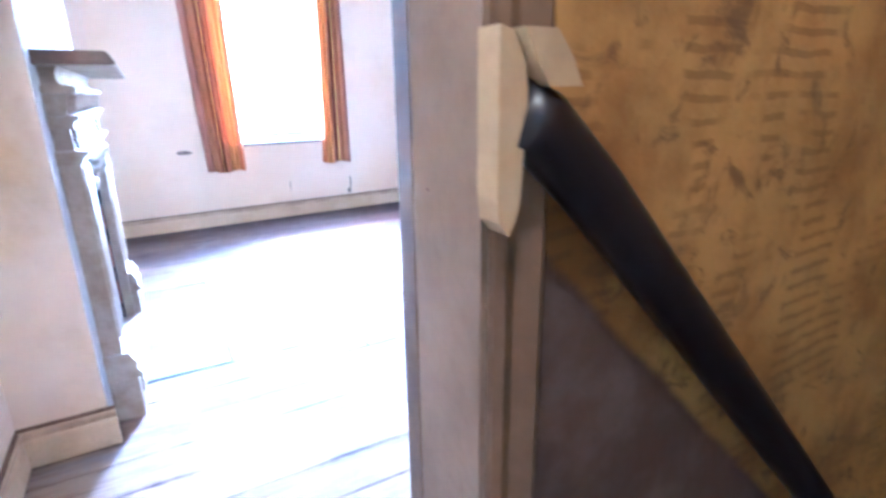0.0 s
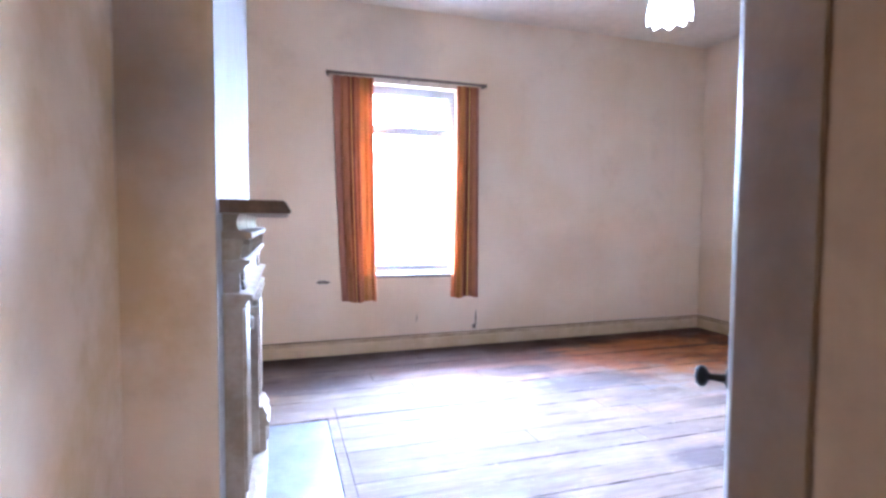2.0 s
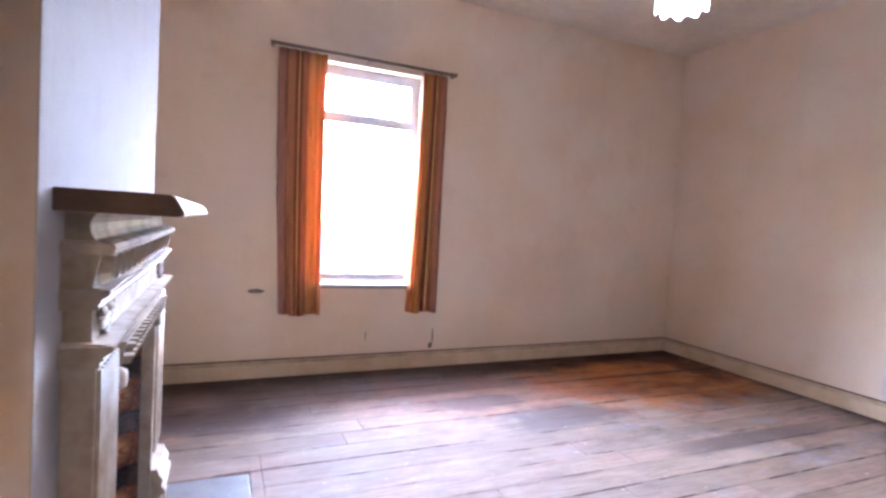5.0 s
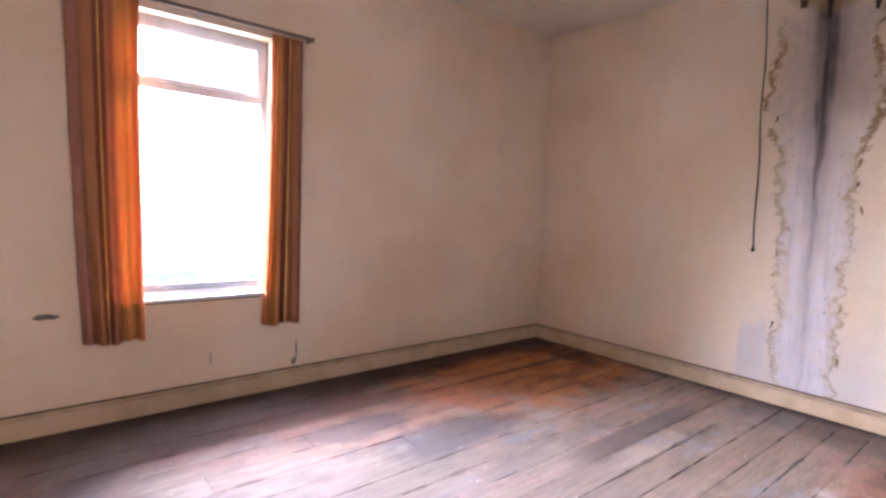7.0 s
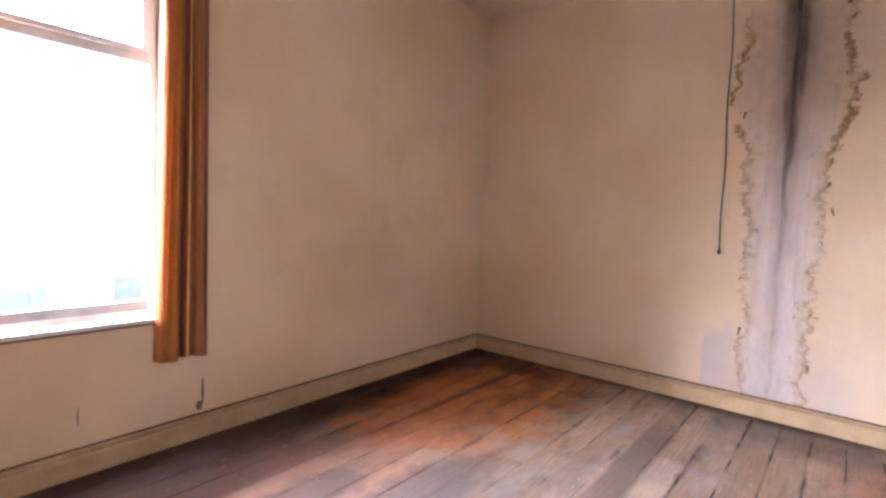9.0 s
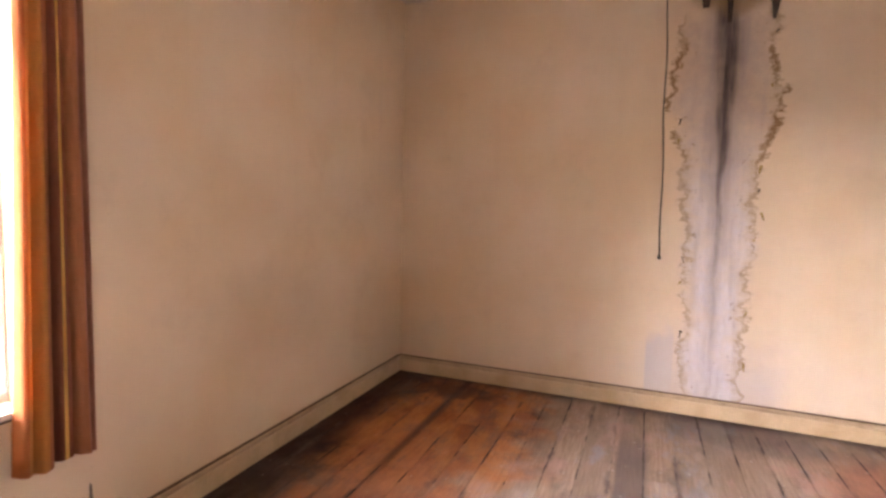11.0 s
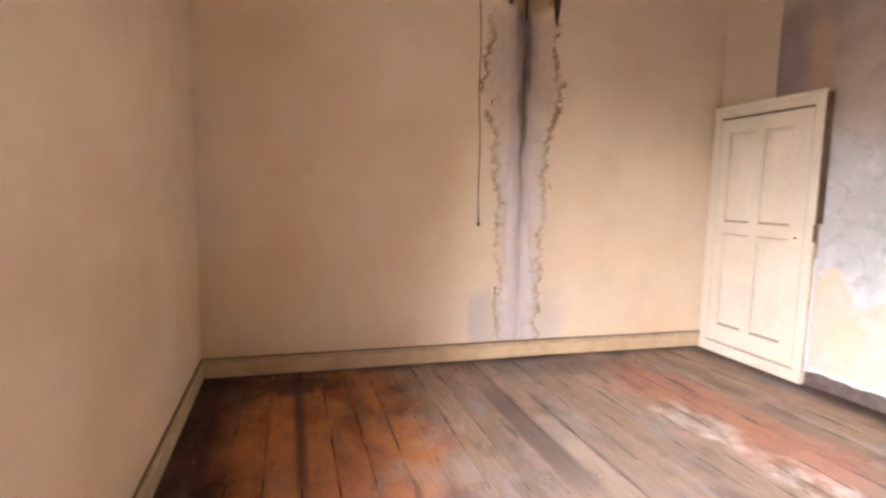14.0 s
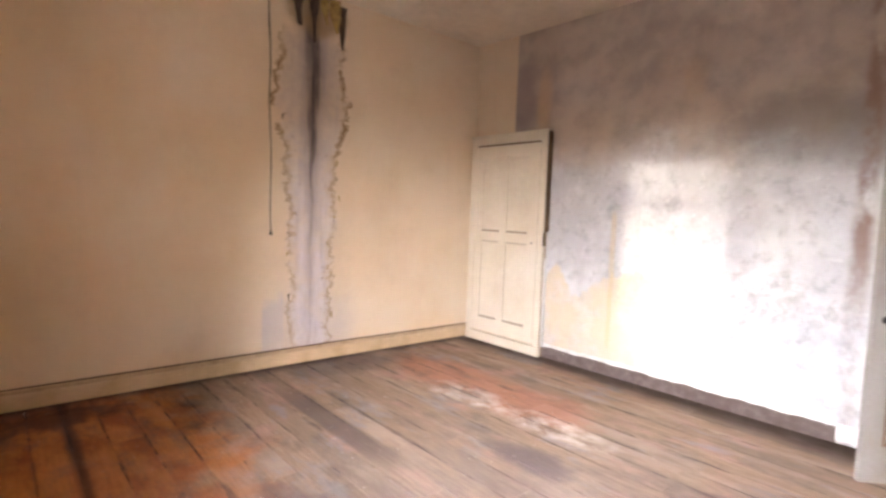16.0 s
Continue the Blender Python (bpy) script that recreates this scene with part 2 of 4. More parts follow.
def mat_bare_plaster():
    n = Nodes("bare_stained_plaster", 0.62, 0, 0.35)
    x, z = n.axis(0), n.axis(2)
    big = n.noise(1.7, 7, 0.66)
    col = n.mix(n.span(big, 0.34, 0.66), (0.64, 0.64, 0.65), (0.47, 0.47, 0.49))
    scuff = n.span(n.noise(7.5, 7, 0.72), 0.48, 0.70, 0.0, 0.55)
    col = n.mix(scuff, col, (0.25, 0.245, 0.26))
    chalk = n.span(n.noise(11.0, 6, 0.7, None, 0.6), 0.56, 0.72, 0.0, 0.75)
    col = n.mix(chalk, col, (0.66, 0.66, 0.66))
    runs = n.span(n.noise(9.0, 4, 0.6, n.scaled(1, 1, 0.12)), 0.55, 0.75, 0.0, 0.35)
    col = n.mix(runs, col, (0.42, 0.41, 0.42))
    # ochre undercoat below a ragged edge
    def peak(at, run):
        return n.span(n.op("ABSOLUTE", n.op("SUBTRACT", x, at)), 0.0, run, 0.40, 0.0, smooth=False)

    ragged = n.op("MULTIPLY", n.op("SUBTRACT", n.noise(5.5, 6, 0.66, n.scaled(1, 1, 0.4)), 0.5), 0.42)
    line = n.op("ADD", n.op("ADD", n.op("MAXIMUM", peak(3.43, 0.22), n.op("MAXIMUM", peak(2.62, 0.75), peak(2.83, 0.06))), 0.58), ragged)
    ochre = n.times(n.span(n.op("SUBTRACT", z, line), -0.02, 0.03, 1.0, 0.0), n.span(x, 1.95, 2.5), n.span(n.noise(4.5, 6, 0.7), 0.30, 0.60, 0.45, 1.0))
    col = n.mix(n.op("MULTIPLY", ochre, 0.9), col, (0.64, 0.53, 0.38))
    strip = n.times(n.near(n.op("ADD", x, n.op("MULTIPLY", n.noise(6, 3), 0.03)), 2.86, 0.024, 0.012), n.near(z, 0.85, 0.6, 0.05))
    col = n.mix(n.op("MULTIPLY", strip, 0.45), col, (0.60, 0.44, 0.22))
    worn_through = n.times(n.span(n.noise(2.6, 7, 0.7, n.scaled(1, 1, 0.7)), 0.52, 0.64), n.span(n.noise(24, 6, 0.72), 0.44, 0.58), n.span(x, 3.5, 1.9, 0.45, 1.0))
    col = n.mix(n.op("MULTIPLY", worn_through, 0.28), col, (0.17, 0.165, 0.175))
    # brown smoke stain above, deepened with painted shade; rust patch by the cupboard
    high = n.span(n.op("ADD", z, n.op("MULTIPLY", n.op("SUBTRACT", big, 0.5), 0.9)), 1.78, 2.2, 0.0, 0.93)
    col = n.mix(high, col, n.mix(n.span(n.noise(4, 5, 0.6), 0.35, 0.7), (0.50, 0.41, 0.35), (0.37, 0.30, 0.26)))
    bruise = n.spot((3.92, 2.50), (0.17, 0.40), 0.8, 0.5, 0, 2)
    col = n.mix(n.op("MULTIPLY", bruise, 0.6), col, (0.27, 0.21, 0.215))
    rust = n.op("MAXIMUM", n.spot((3.67, 2.50), (0.09, 0.30), 1.2, 0.5, 0, 2), n.op("MULTIPLY", n.spot((2.23, 2.49), (0.09, 0.13), 1.2, 0.6, 0, 2), 0.6))
    col = n.mix(n.op("MULTIPLY", rust, 0.55), col, (0.56, 0.37, 0.21))
    dark = n.spot((1.45, 2.05), (0.55, 0.26), 1.4, 0.5, 0, 2)
    col = n.mix(n.op("MULTIPLY", dark, 0.5), col, (0.16, 0.14, 0.14))
    old_edge = n.times(n.near(n.op("ADD", x, n.op("MULTIPLY", n.op("SUBTRACT", n.noise(5, 4), 0.5), 0.05)), 1.13, 0.045, 0.03), n.span(n.noise(6, 5, 0.65, n.scaled(1, 1, 0.6)), 0.36, 0.60), n.span(z, 0.5, 1.5, 0.3, 0.9))
    col = n.mix(old_edge, col, (0.24, 0.145, 0.11))
    speck = n.span(n.noise(34.0, 3, 0.5), 0.71, 0.76, 0.0, 0.5)
    col = n.mix(speck, col, (0.10, 0.09, 0.09))
    n.bump(n.op("ADD", n.noise(9.0, 6, 0.65), chalk), 0.35, 0.008)
    return n.done(col)


def mat_boards():
    n = Nodes("worn_floorboards", 0.5, 0, 0.07)
    x, y = n.axis(0), n.axis(1)
    shift = n.op("MULTIPLY", n.random(), 37.0)
    grain = n.noise(5.0, 8, 0.68, n.scaled(0.9, 14.0, 1.0, shift), 0.5)
    wide = n.noise(1.6, 5, 0.6, n.scaled(0.6, 2.4, 1.0, shift))
    worn = n.mix(n.span(grain, 0.3, 0.72), (0.36, 0.255, 0.18), (0.235, 0.16, 0.11))
    worn = n.mix(n.span(n.random(), 0.2, 1.0, 0.0, 0.5), worn, (0.20, 0.145, 0.11))
    worn = n.mix(n.span(wide, 0.46, 0.70, 0.0, 0.55), worn, (0.43, 0.345, 0.28))
    big = n.noise(1.3, 6, 0.64)
    # faint left-overs of pink and blue-grey paint
    worn = n.mix(n.span(n.noise(2.1, 6, 0.66, n.scaled(0.8, 1.5, 1)), 0.52, 0.66, 0.0, 0.5), worn, (0.42, 0.245, 0.205))
    worn = n.mix(n.span(n.noise(2.6, 6, 0.68, n.scaled(0.7, 1.6, 5.0, (4.0, 4.0, 4.0))), 0.54, 0.68, 0.0, 0.55), worn, (0.26, 0.26, 0.285))
    # worn blue-grey boards, darkened in colour to hold down the window's glare
    greyed_for_glare = n.spot((1.1, 4.2), (1.65, 1.5), 1.1, 0.6)
    worn = n.mix(n.op("MULTIPLY", greyed_for_glare, 0.62), worn, n.mix(n.span(grain, 0.3, 0.7), (0.16, 0.132, 0.125), (0.095, 0.08, 0.08)))
    # what is left of an orange-brown varnish by the far corner, red paint elsewhere
    orange = n.spot((3.72, 5.25), (1.25, 0.72), 1.7, 0.35)
    patch = n.noise(2.8, 6, 0.66, n.scaled(0.7, 1.2, 1.0, shift))
    varnish = n.mix(n.span(patch, 0.38, 0.66), (0.50, 0.20, 0.062), (0.29, 0.095, 0.034))
    varnish = n.mix(n.span(grain, 0.35, 0.75, 0.0, 0.3), varnish, (0.12, 0.04, 0.018))
    varnish = n.mix(n.span(big, 0.52, 0.64, 0.0, 0.8), varnish, (0.055, 0.030, 0.022))
    col = n.mix(n.op("MULTIPLY", orange, 0.92), worn, varnish)
    red = n.op("MAXIMUM", n.spot((3.62, 2.66), (0.62, 0.30), 1.2, 0.4), n.op("MAXIMUM", n.spot((2.78, 2.62), (0.46, 0.30), 1.2, 0.4), n.op("MULTIPLY", n.spot((2.2, 5.15), (1.2, 0.36), 2.6, 0.6), 0.6)))
    col = n.mix(n.op("MULTIPLY", red, 0.68), col, n.mix(n.span(patch, 0.35, 0.65), (0.46, 0.20, 0.13), (0.34, 0.14, 0.09)))
    flaked = n.span(n.noise(6.0, 7, 0.72, n.scaled(0.8, 1.2, 1)), 0.38, 0.60)
    white = n.op("MAXIMUM", n.spot((3.14, 2.86), (0.38, 0.15), 1.8, 0.45), n.spot((2.40, 2.83), (0.36, 0.14), 1.8, 0.45))
    col = n.mix(n.times(white, flaked, 0.8), col, (0.62, 0.53, 0.47))
    grey = n.op("MAXIMUM", n.spot((2.28, 4.60), (0.45, 0.18), 2.4, 0.4), n.op("MAXIMUM", n.op("MULTIPLY", n.spot((4.38, 3.25), (0.30, 0.55), 2.0, 0.5), 0.8), n.op("MAXIMUM", n.spot((0.10, 5.10), (0.42, 0.26), 2.2, 0.5), n.op("MAXIMUM", n.spot((2.22, 3.27), (0.24, 0.12), 2.6, 0.5), n.spot((1.85, 4.97), (0.40, 0.13), 2.4, 0.4)))))
    col = n.mix(n.op("MULTIPLY", grey, 0.64), col, (0.085, 0.075, 0.08))
    board = n.times(n.near(n.op("ADD", y, n.op("MULTIPLY", big, 0.04)), 3.965, 0.085, 0.02), n.span(x, 2.4, 3.0), n.span(x, 3.7, 4.3, 1.0, 0.3))
    col = n.mix(n.op("MULTIPLY", board, 0.74), col, (0.11, 0.085, 0.075))
    seam = n.times(n.near(n.op("ADD", y, n.op("MULTIPLY", n.op("SUBTRACT", patch, 0.5), 0.06)), 5.255, 0.028, 0.02), n.span(x, 2.7, 3.2))
    col = n.mix(n.op("MULTIPLY", seam, 0.7), col, (0.06, 0.036, 0.028))
    # near-black round the edges, black grime along the joints
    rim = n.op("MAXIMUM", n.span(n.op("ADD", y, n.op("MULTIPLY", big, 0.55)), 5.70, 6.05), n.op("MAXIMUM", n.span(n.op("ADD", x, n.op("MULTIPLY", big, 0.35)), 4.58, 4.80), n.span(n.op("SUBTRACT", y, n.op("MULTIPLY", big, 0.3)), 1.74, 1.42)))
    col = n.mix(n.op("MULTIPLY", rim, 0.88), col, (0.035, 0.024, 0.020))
    # floor by the window: dark grime, deepened with painted shade against glare
    grime_and_shade = n.times(n.span(n.op("ADD", y, n.op("MULTIPLY", n.op("SUBTRACT", n.noise(2.0, 6, 0.68), 0.5), 1.5)), 4.75, 5.45), n.span(x, 3.0, 1.7), 0.6)
    col = n.mix(grime_and_shade, col, (0.085, 0.058, 0.050))
    across = n.op("ABSOLUTE", n.op("SUBTRACT", n.op("FRACT", n.op("DIVIDE", n.op("SUBTRACT", y, 1.4585), 0.1729)), 0.5))
    drag = n.noise(3.1, 6, 0.68, n.scaled(0.55, 1.6, 1))
    smear = n.span(n.op("ADD", across, n.op("MULTIPLY", n.op("SUBTRACT", drag, 0.5), 1.25)), 0.46, 0.66, 0.0, 0.8)
    col = n.mix(smear, col, (0.105, 0.075, 0.062))
    dash = n.times(n.span(n.op("ADD", across, n.op("MULTIPLY", n.op("SUBTRACT", n.noise(9, 4, 0.6), 0.5), 0.06)), 0.455, 0.485), n.span(n.noise(2.6, 4, 0.6, n.scaled(1.2, 4.0, 1)), 0.50, 0.60))
    col = n.mix(n.op("MULTIPLY", dash, 0.85), col, (0.035, 0.025, 0.022))
    dirt = n.span(n.noise(3.4, 7, 0.7, n.scaled(0.6, 1.3, 1)), 0.47, 0.72, 0.0, 0.68)
    col = n.mix(dirt, col, (0.13, 0.10, 0.085))
    flecks = n.span(n.noise(26.0, 4, 0.6), 0.66, 0.74, 0.0, 0.35)
    col = n.mix(flecks, col, (0.60, 0.54, 0.49))
    n.bump(n.op("ADD", grain, n.op("MULTIPLY", n.noise(22, 4, 0.6), 0.4)), 0.28, 0.005)
    rough = n.span(n.noise(3.0, 5, 0.6), 0.35, 0.7, 0.66, 0.9)
    return n.done(col, rough)


def mat_curtain():
    n = Nodes("striped_orange_curtain", 0.85, 0, 0.2)
    uv = n.tree.nodes.new("ShaderNodeUVMap")
    uv.uv_map = "weave"
    sep = n.tree.nodes.new("ShaderNodeSeparateXYZ")
    n.put(sep.inputs[0], uv.outputs[0])
    ramp = n.tree.nodes.new("ShaderNodeValToRGB")
    ramp.color_ramp.interpolation = "CONSTANT"
    stops = ((0.0, (0.44, 0.21, 0.15)), (0.16, (0.50, 0.22, 0.11)), (0.34, (0.36, 0.13, 0.075)), (0.42, (0.86, 0.55, 0.16)), (0.455, (0.26, 0.095, 0.06)), (0.52, (0.48, 0.20, 0.10)), (0.66, (0.62, 0.29, 0.09)), (0.90, (0.54, 0.20, 0.075)))
    els = ramp.color_ramp.elements
    while len(els) < len(stops):
        els.new(0.5)
    for el, (at, c) in zip(els, stops):
        el.position, el.color = at, (*c, 1)
    n.put(ramp.inputs[0], sep.outputs[0])
    weave = n.noise(260.0, 2, 0.5)
    col = n.mix(n.span(weave, 0.3, 0.7, 0, 0.25), ramp.outputs[0], (0.25, 0.09, 0.03))
    n.bump(weave, 0.2, 0.001)
    n.done(col)
    through_cloth = n.tree.nodes.new("ShaderNodeBsdfTranslucent")
    n.put(through_cloth.inputs["Color"], col)
    both = n.tree.nodes.new("ShaderNodeMixShader")
    both.inputs[0].default_value = 0.22
    n.tree.links.new(n.bsdf.outputs[0], both.inputs[1])
    n.tree.links.new(through_cloth.outputs[0], both.inputs[2])
    out = n.tree.nodes["Material Output"]
    n.tree.links.new(both.outputs[0], out.inputs["Surface"])
    return n.mat


def mat_stair_paper():
    n = Nodes("stained_patterned_wallpaper", 0.55, 0, 0.3)
    x, z = n.axis(0), n.axis(2)
    base = n.mix(n.span(n.noise(4.5, 7, 0.68), 0.35, 0.66), (0.46, 0.265, 0.065), (0.23, 0.11, 0.027))
    ribs = n.op("SINE", n.op("MULTIPLY", n.op("ADD", z, n.op("MULTIPLY", n.noise(14, 3), 0.02)), 270.0))
    leaf = n.times(n.span(ribs, 0.1, 0.8), n.span(n.noise(7.0, 2, 0.5, n.scaled(1.6, 1, 0.5)), 0.48, 0.56))
    col = n.mix(n.op("MULTIPLY", leaf, 0.55), base, (0.15, 0.075, 0.024))
    bloom = n.span(n.noise(15.0, 5, 0.65, None, 1.2), 0.54, 0.68, 0.0, 0.85)
    col = n.mix(bloom, col, (0.13, 0.07, 0.03))
    # sloping brown dado paint under the rail
    slope = n.op("ADD", z, n.op("ADD", n.op("MULTIPLY", x, 1.0), n.op("MULTIPLY", n.op("SUBTRACT", n.noise(9, 4), 0.5), 0.03)))
    dado = n.span(slope, 1.405, 1.43, 1.0, 0.0)
    col = n.mix(dado, col, n.mix(n.span(n.noise(10, 5, 0.6), 0.4, 0.7), (0.085, 0.052, 0.038), (0.14, 0.095, 0.072)))
    n.bump(n.noise(40, 4, 0.6), 0.3, 0.004)
    return n.done(col)


def mat_tile(name, flower):
    n = Nodes(name, 0.16, 0, 0.5)
    if not flower:
        return n.done(n.mix(n.span(n.noise(18, 4), 0.4, 0.7), (0.020, 0.014, 0.012), (0.05, 0.03, 0.022)))
    tex = n.tree.nodes.new("ShaderNodeTexCoord")
    old = n.place
    n.place, n.axes = tex.outputs["Object"], None
    petals = n.noise(34.0, 3, 0.6, None, 1.5)
    spot = n.spot((0.0, 0.0), (0.045, 0.045), 0.9, 0.5, 0, 2)
    col = n.mix(n.span(petals, 0.45, 0.62), (0.10, 0.032, 0.018), (0.17, 0.07, 0.03))
    col = n.mix(n.op("MULTIPLY", spot, 0.85), col, n.mix(n.span(petals, 0.45, 0.6), (0.46, 0.22, 0.07), (0.20, 0.08, 0.03)))
    n.place = old
    return n.done(col)


M = {
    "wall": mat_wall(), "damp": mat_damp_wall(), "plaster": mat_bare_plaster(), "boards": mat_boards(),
    "curtain": mat_curtain(), "stair_paper": mat_stair_paper(),
    "flower_tile": mat_tile("brown_flowered_tile", True), "black_tile": mat_tile("black_glazed_tile", False),
    "ceiling": plain("dingy_ceiling_paint", (0.74, 0.65, 0.54), (0.64, 0.55, 0.44), 1.2, 0.85, bump=0.15, grain=12),
    "skirting": plain("yellowed_gloss_paint", (0.63, 0.475, 0.30), (0.50, 0.36, 0.20), 5, 0.40),
    "sash_grey": plain("dark_grey_bottom_rail", (0.24, 0.235, 0.25), (0.15, 0.14, 0.14), 9, 0.5),
    "bead": plain("tan_with_shade", (0.54, 0.40, 0.25), (0.36, 0.25, 0.145), 8, 0.45),
    "dark_line": plain("dark_brown_line", (0.12, 0.075, 0.045), (0.20, 0.13, 0.08), 9, 0.9),
    "window_paint": plain("grey_white_window_paint", (0.62, 0.63, 0.68), (0.50, 0.51, 0.56), 6, 0.42),
    "white": plain("old_white_gloss", (0.76, 0.76, 0.75), (0.62, 0.60, 0.57), 6, 0.38),
    "iron_paint": plain("cream_painted_iron", (0.42, 0.345, 0.255), (0.29, 0.215, 0.135), 13, 0.4),
    "shelf_end": plain("brown_stain_and_shade", (0.10, 0.055, 0.028), (0.17, 0.10, 0.055), 14, 0.5),
    "grime": plain("tan_grime_and_shade", (0.40, 0.33, 0.25), None, 20, 0.7),
    "iron_dark": plain("blackened_iron", (0.03, 0.026, 0.024), None, 14, 0.55),
    "cupboard": plain("cream_cupboard_paint", (0.78, 0.715, 0.61), (0.70, 0.62, 0.50), 2.5, 0.42),
    "door": plain("grey_white_door_paint", (0.30, 0.28, 0.262), (0.245, 0.215, 0.185), 4, 0.36),
    "door_brown": plain("brown_moulding_paint", (0.17, 0.095, 0.055), (0.10, 0.055, 0.035), 7, 0.4),
    "lining": plain("mushroom_lining_paint", (0.28, 0.195, 0.125), (0.215, 0.145, 0.088), 5, 0.45),
    "lining_brown": plain("ochre_brown_frame_paint", (0.16, 0.094, 0.042), (0.10, 0.058, 0.027), 5, 0.78),
    "rail_wood": plain("black_gloss_rail_paint", (0.012, 0.010, 0.011), (0.011, 0.009, 0.010), 2, 0.28, bump=0.02),
    "raw_wood": plain("pale_raw_wood", (0.50, 0.37, 0.20), (0.41, 0.29, 0.14), 12, 0.6),
    "black_metal": plain("black_metal", (0.018, 0.016, 0.016), None, 20, 0.3, 0.6),
    "brass": plain("tarnished_metal", (0.22, 0.17, 0.11), None, 20, 0.35, 0.9),
    "rail_metal": plain("brown_curtain_track", (0.16, 0.11, 0.075), None, 20, 0.4),
    "cord": plain("black_cord", (0.022, 0.018, 0.016), None, 30, 0.6),
    "scar": plain("exposed_grey_render", (0.16, 0.12, 0.10), (0.26, 0.21, 0.17), 40, 0.9),
    "flake": plain("curled_yellow_paper", (0.40, 0.28, 0.09), (0.20, 0.12, 0.05), 22, 0.8),
    "dark_flake": plain("charred_brown_paper", (0.075, 0.045, 0.03), (0.03, 0.02, 0.015), 22, 0.8),
    "hearth": plain("pale_stone_hearth", (0.155, 0.152, 0.15), (0.08, 0.077, 0.078), 3.5, 0.5, bump=0.3),
    "subfloor": plain("dark_void_under_boards", (0.018, 0.014, 0.012), None, 9, 0.95),
    "skirt_gap": plain("brick_grime_and_shade", (0.115, 0.085, 0.075), (0.19, 0.15, 0.135), 13, 0.9, bump=0.6),
    "carpet": plain("worn_stair_carpet", (0.10, 0.06, 0.04), (0.16, 0.10, 0.06), 14, 0.95, bump=0.5),
    "road": plain("asphalt", (0.06, 0.06, 0.06), (0.045, 0.045, 0.045), 0.8, 0.9),
    "pavement": plain("concrete_paving", (0.50, 0.49, 0.47), None, 1.5, 0.9),
    # house colours paled to give the washed-out daylight outside
    "render_wall": plain("pale_rendered_wall", (0.80, 0.79, 0.76), None, 0.8, 0.85),
    "brick": plain("far_red_brick", (0.34, 0.20, 0.15), None, 1.2, 0.85),
    "slate": plain("slate_paled_for_glare", (0.72, 0.72, 0.73), None, 1.0, 0.7),
    "teal": plain("teal_shop_paint", (0.20, 0.48, 0.50), None, 2.0, 0.5),
    "far_glass": plain("dim_window_glass", (0.16, 0.19, 0.22), None, 1.0, 0.1),
}

glass = Nodes("window_glass", 0.0)
glass.bsdf.inputs["Transmission Weight"].default_value = 1.0
glass.bsdf.inputs["IOR"].default_value = 1.05
M["glass"] = glass.done((0.98, 0.99, 0.99))

opal = Nodes("lit_opal_shade", 0.35)
opal.bsdf.inputs["Emission Color"].default_value = (1.0, 0.93, 0.84, 1)
opal.bsdf.inputs["Emission Strength"].default_value = 0.35
M["opal"] = opal.done((0.85, 0.83, 0.80))

# ---- mesh helpers ----


def box(bm, x0, y0, z0, x1, y1, z1, bevel=0.0):
    """A box between two corners, edges rounded off by bevel."""
    made = bmesh.ops.create_cube(bm, size=1.0)["verts"]
    for v in made:
        v.co = Vector((x0 + (v.co.x + 0.5) * (x1 - x0), y0 + (v.co.y + 0.5) * (y1 - y0), z0 + (v.co.z + 0.5) * (z1 - z0)))
    if bevel:
        edges = list({e for v in made for e in v.link_edges})
        bmesh.ops.bevel(bm, geom=edges, offset=bevel, segments=2, affect="EDGES", profile=0.5)
    return bm


def boxed(*args, bevel=0.0):
    return box(bmesh.new(), *args, bevel=bevel)


def sweep(outline, place_a, place_b):
    """A prism: the outline (u, v pairs) set at both ends by the given placing functions."""
    bm = bmesh.new()
    a = [bm.verts.new(place_a(u, v)) for u, v in outline]
    b = [bm.verts.new(place_b(u, v)) for u, v in outline]
    n = len(outline)
    for i in range(n):
        bm.faces.new((a[i], a[(i + 1) % n], b[(i + 1) % n], b[i]))
    bm.faces.new(a[::-1])
    bm.faces.new(b)
    bmesh.ops.recalc_face_normals(bm, faces=bm.faces)
    return bm


def lathe(profile, steps=28, ripple=None):
    """A turned shape round the z axis from (radius, z) pairs."""
    bm = bmesh.new()
    rings = []
    for k, (r, z) in enumerate(profile):
        ring = []
        for i in range(steps):
            a = math.tau * i / steps
            rr, zz = (r, z) if ripple is None else ripple(k, a, r, z)
            ring.append(bm.verts.new((rr * math.cos(a), rr * math.sin(a), zz)))
        rings.append(ring)
    for lo, hi in zip(rings, rings[1:]):
        for i in range(steps):
            bm.faces.new((lo[i], lo[(i + 1) % steps], hi[(i + 1) % steps], hi[i]))
    return bm


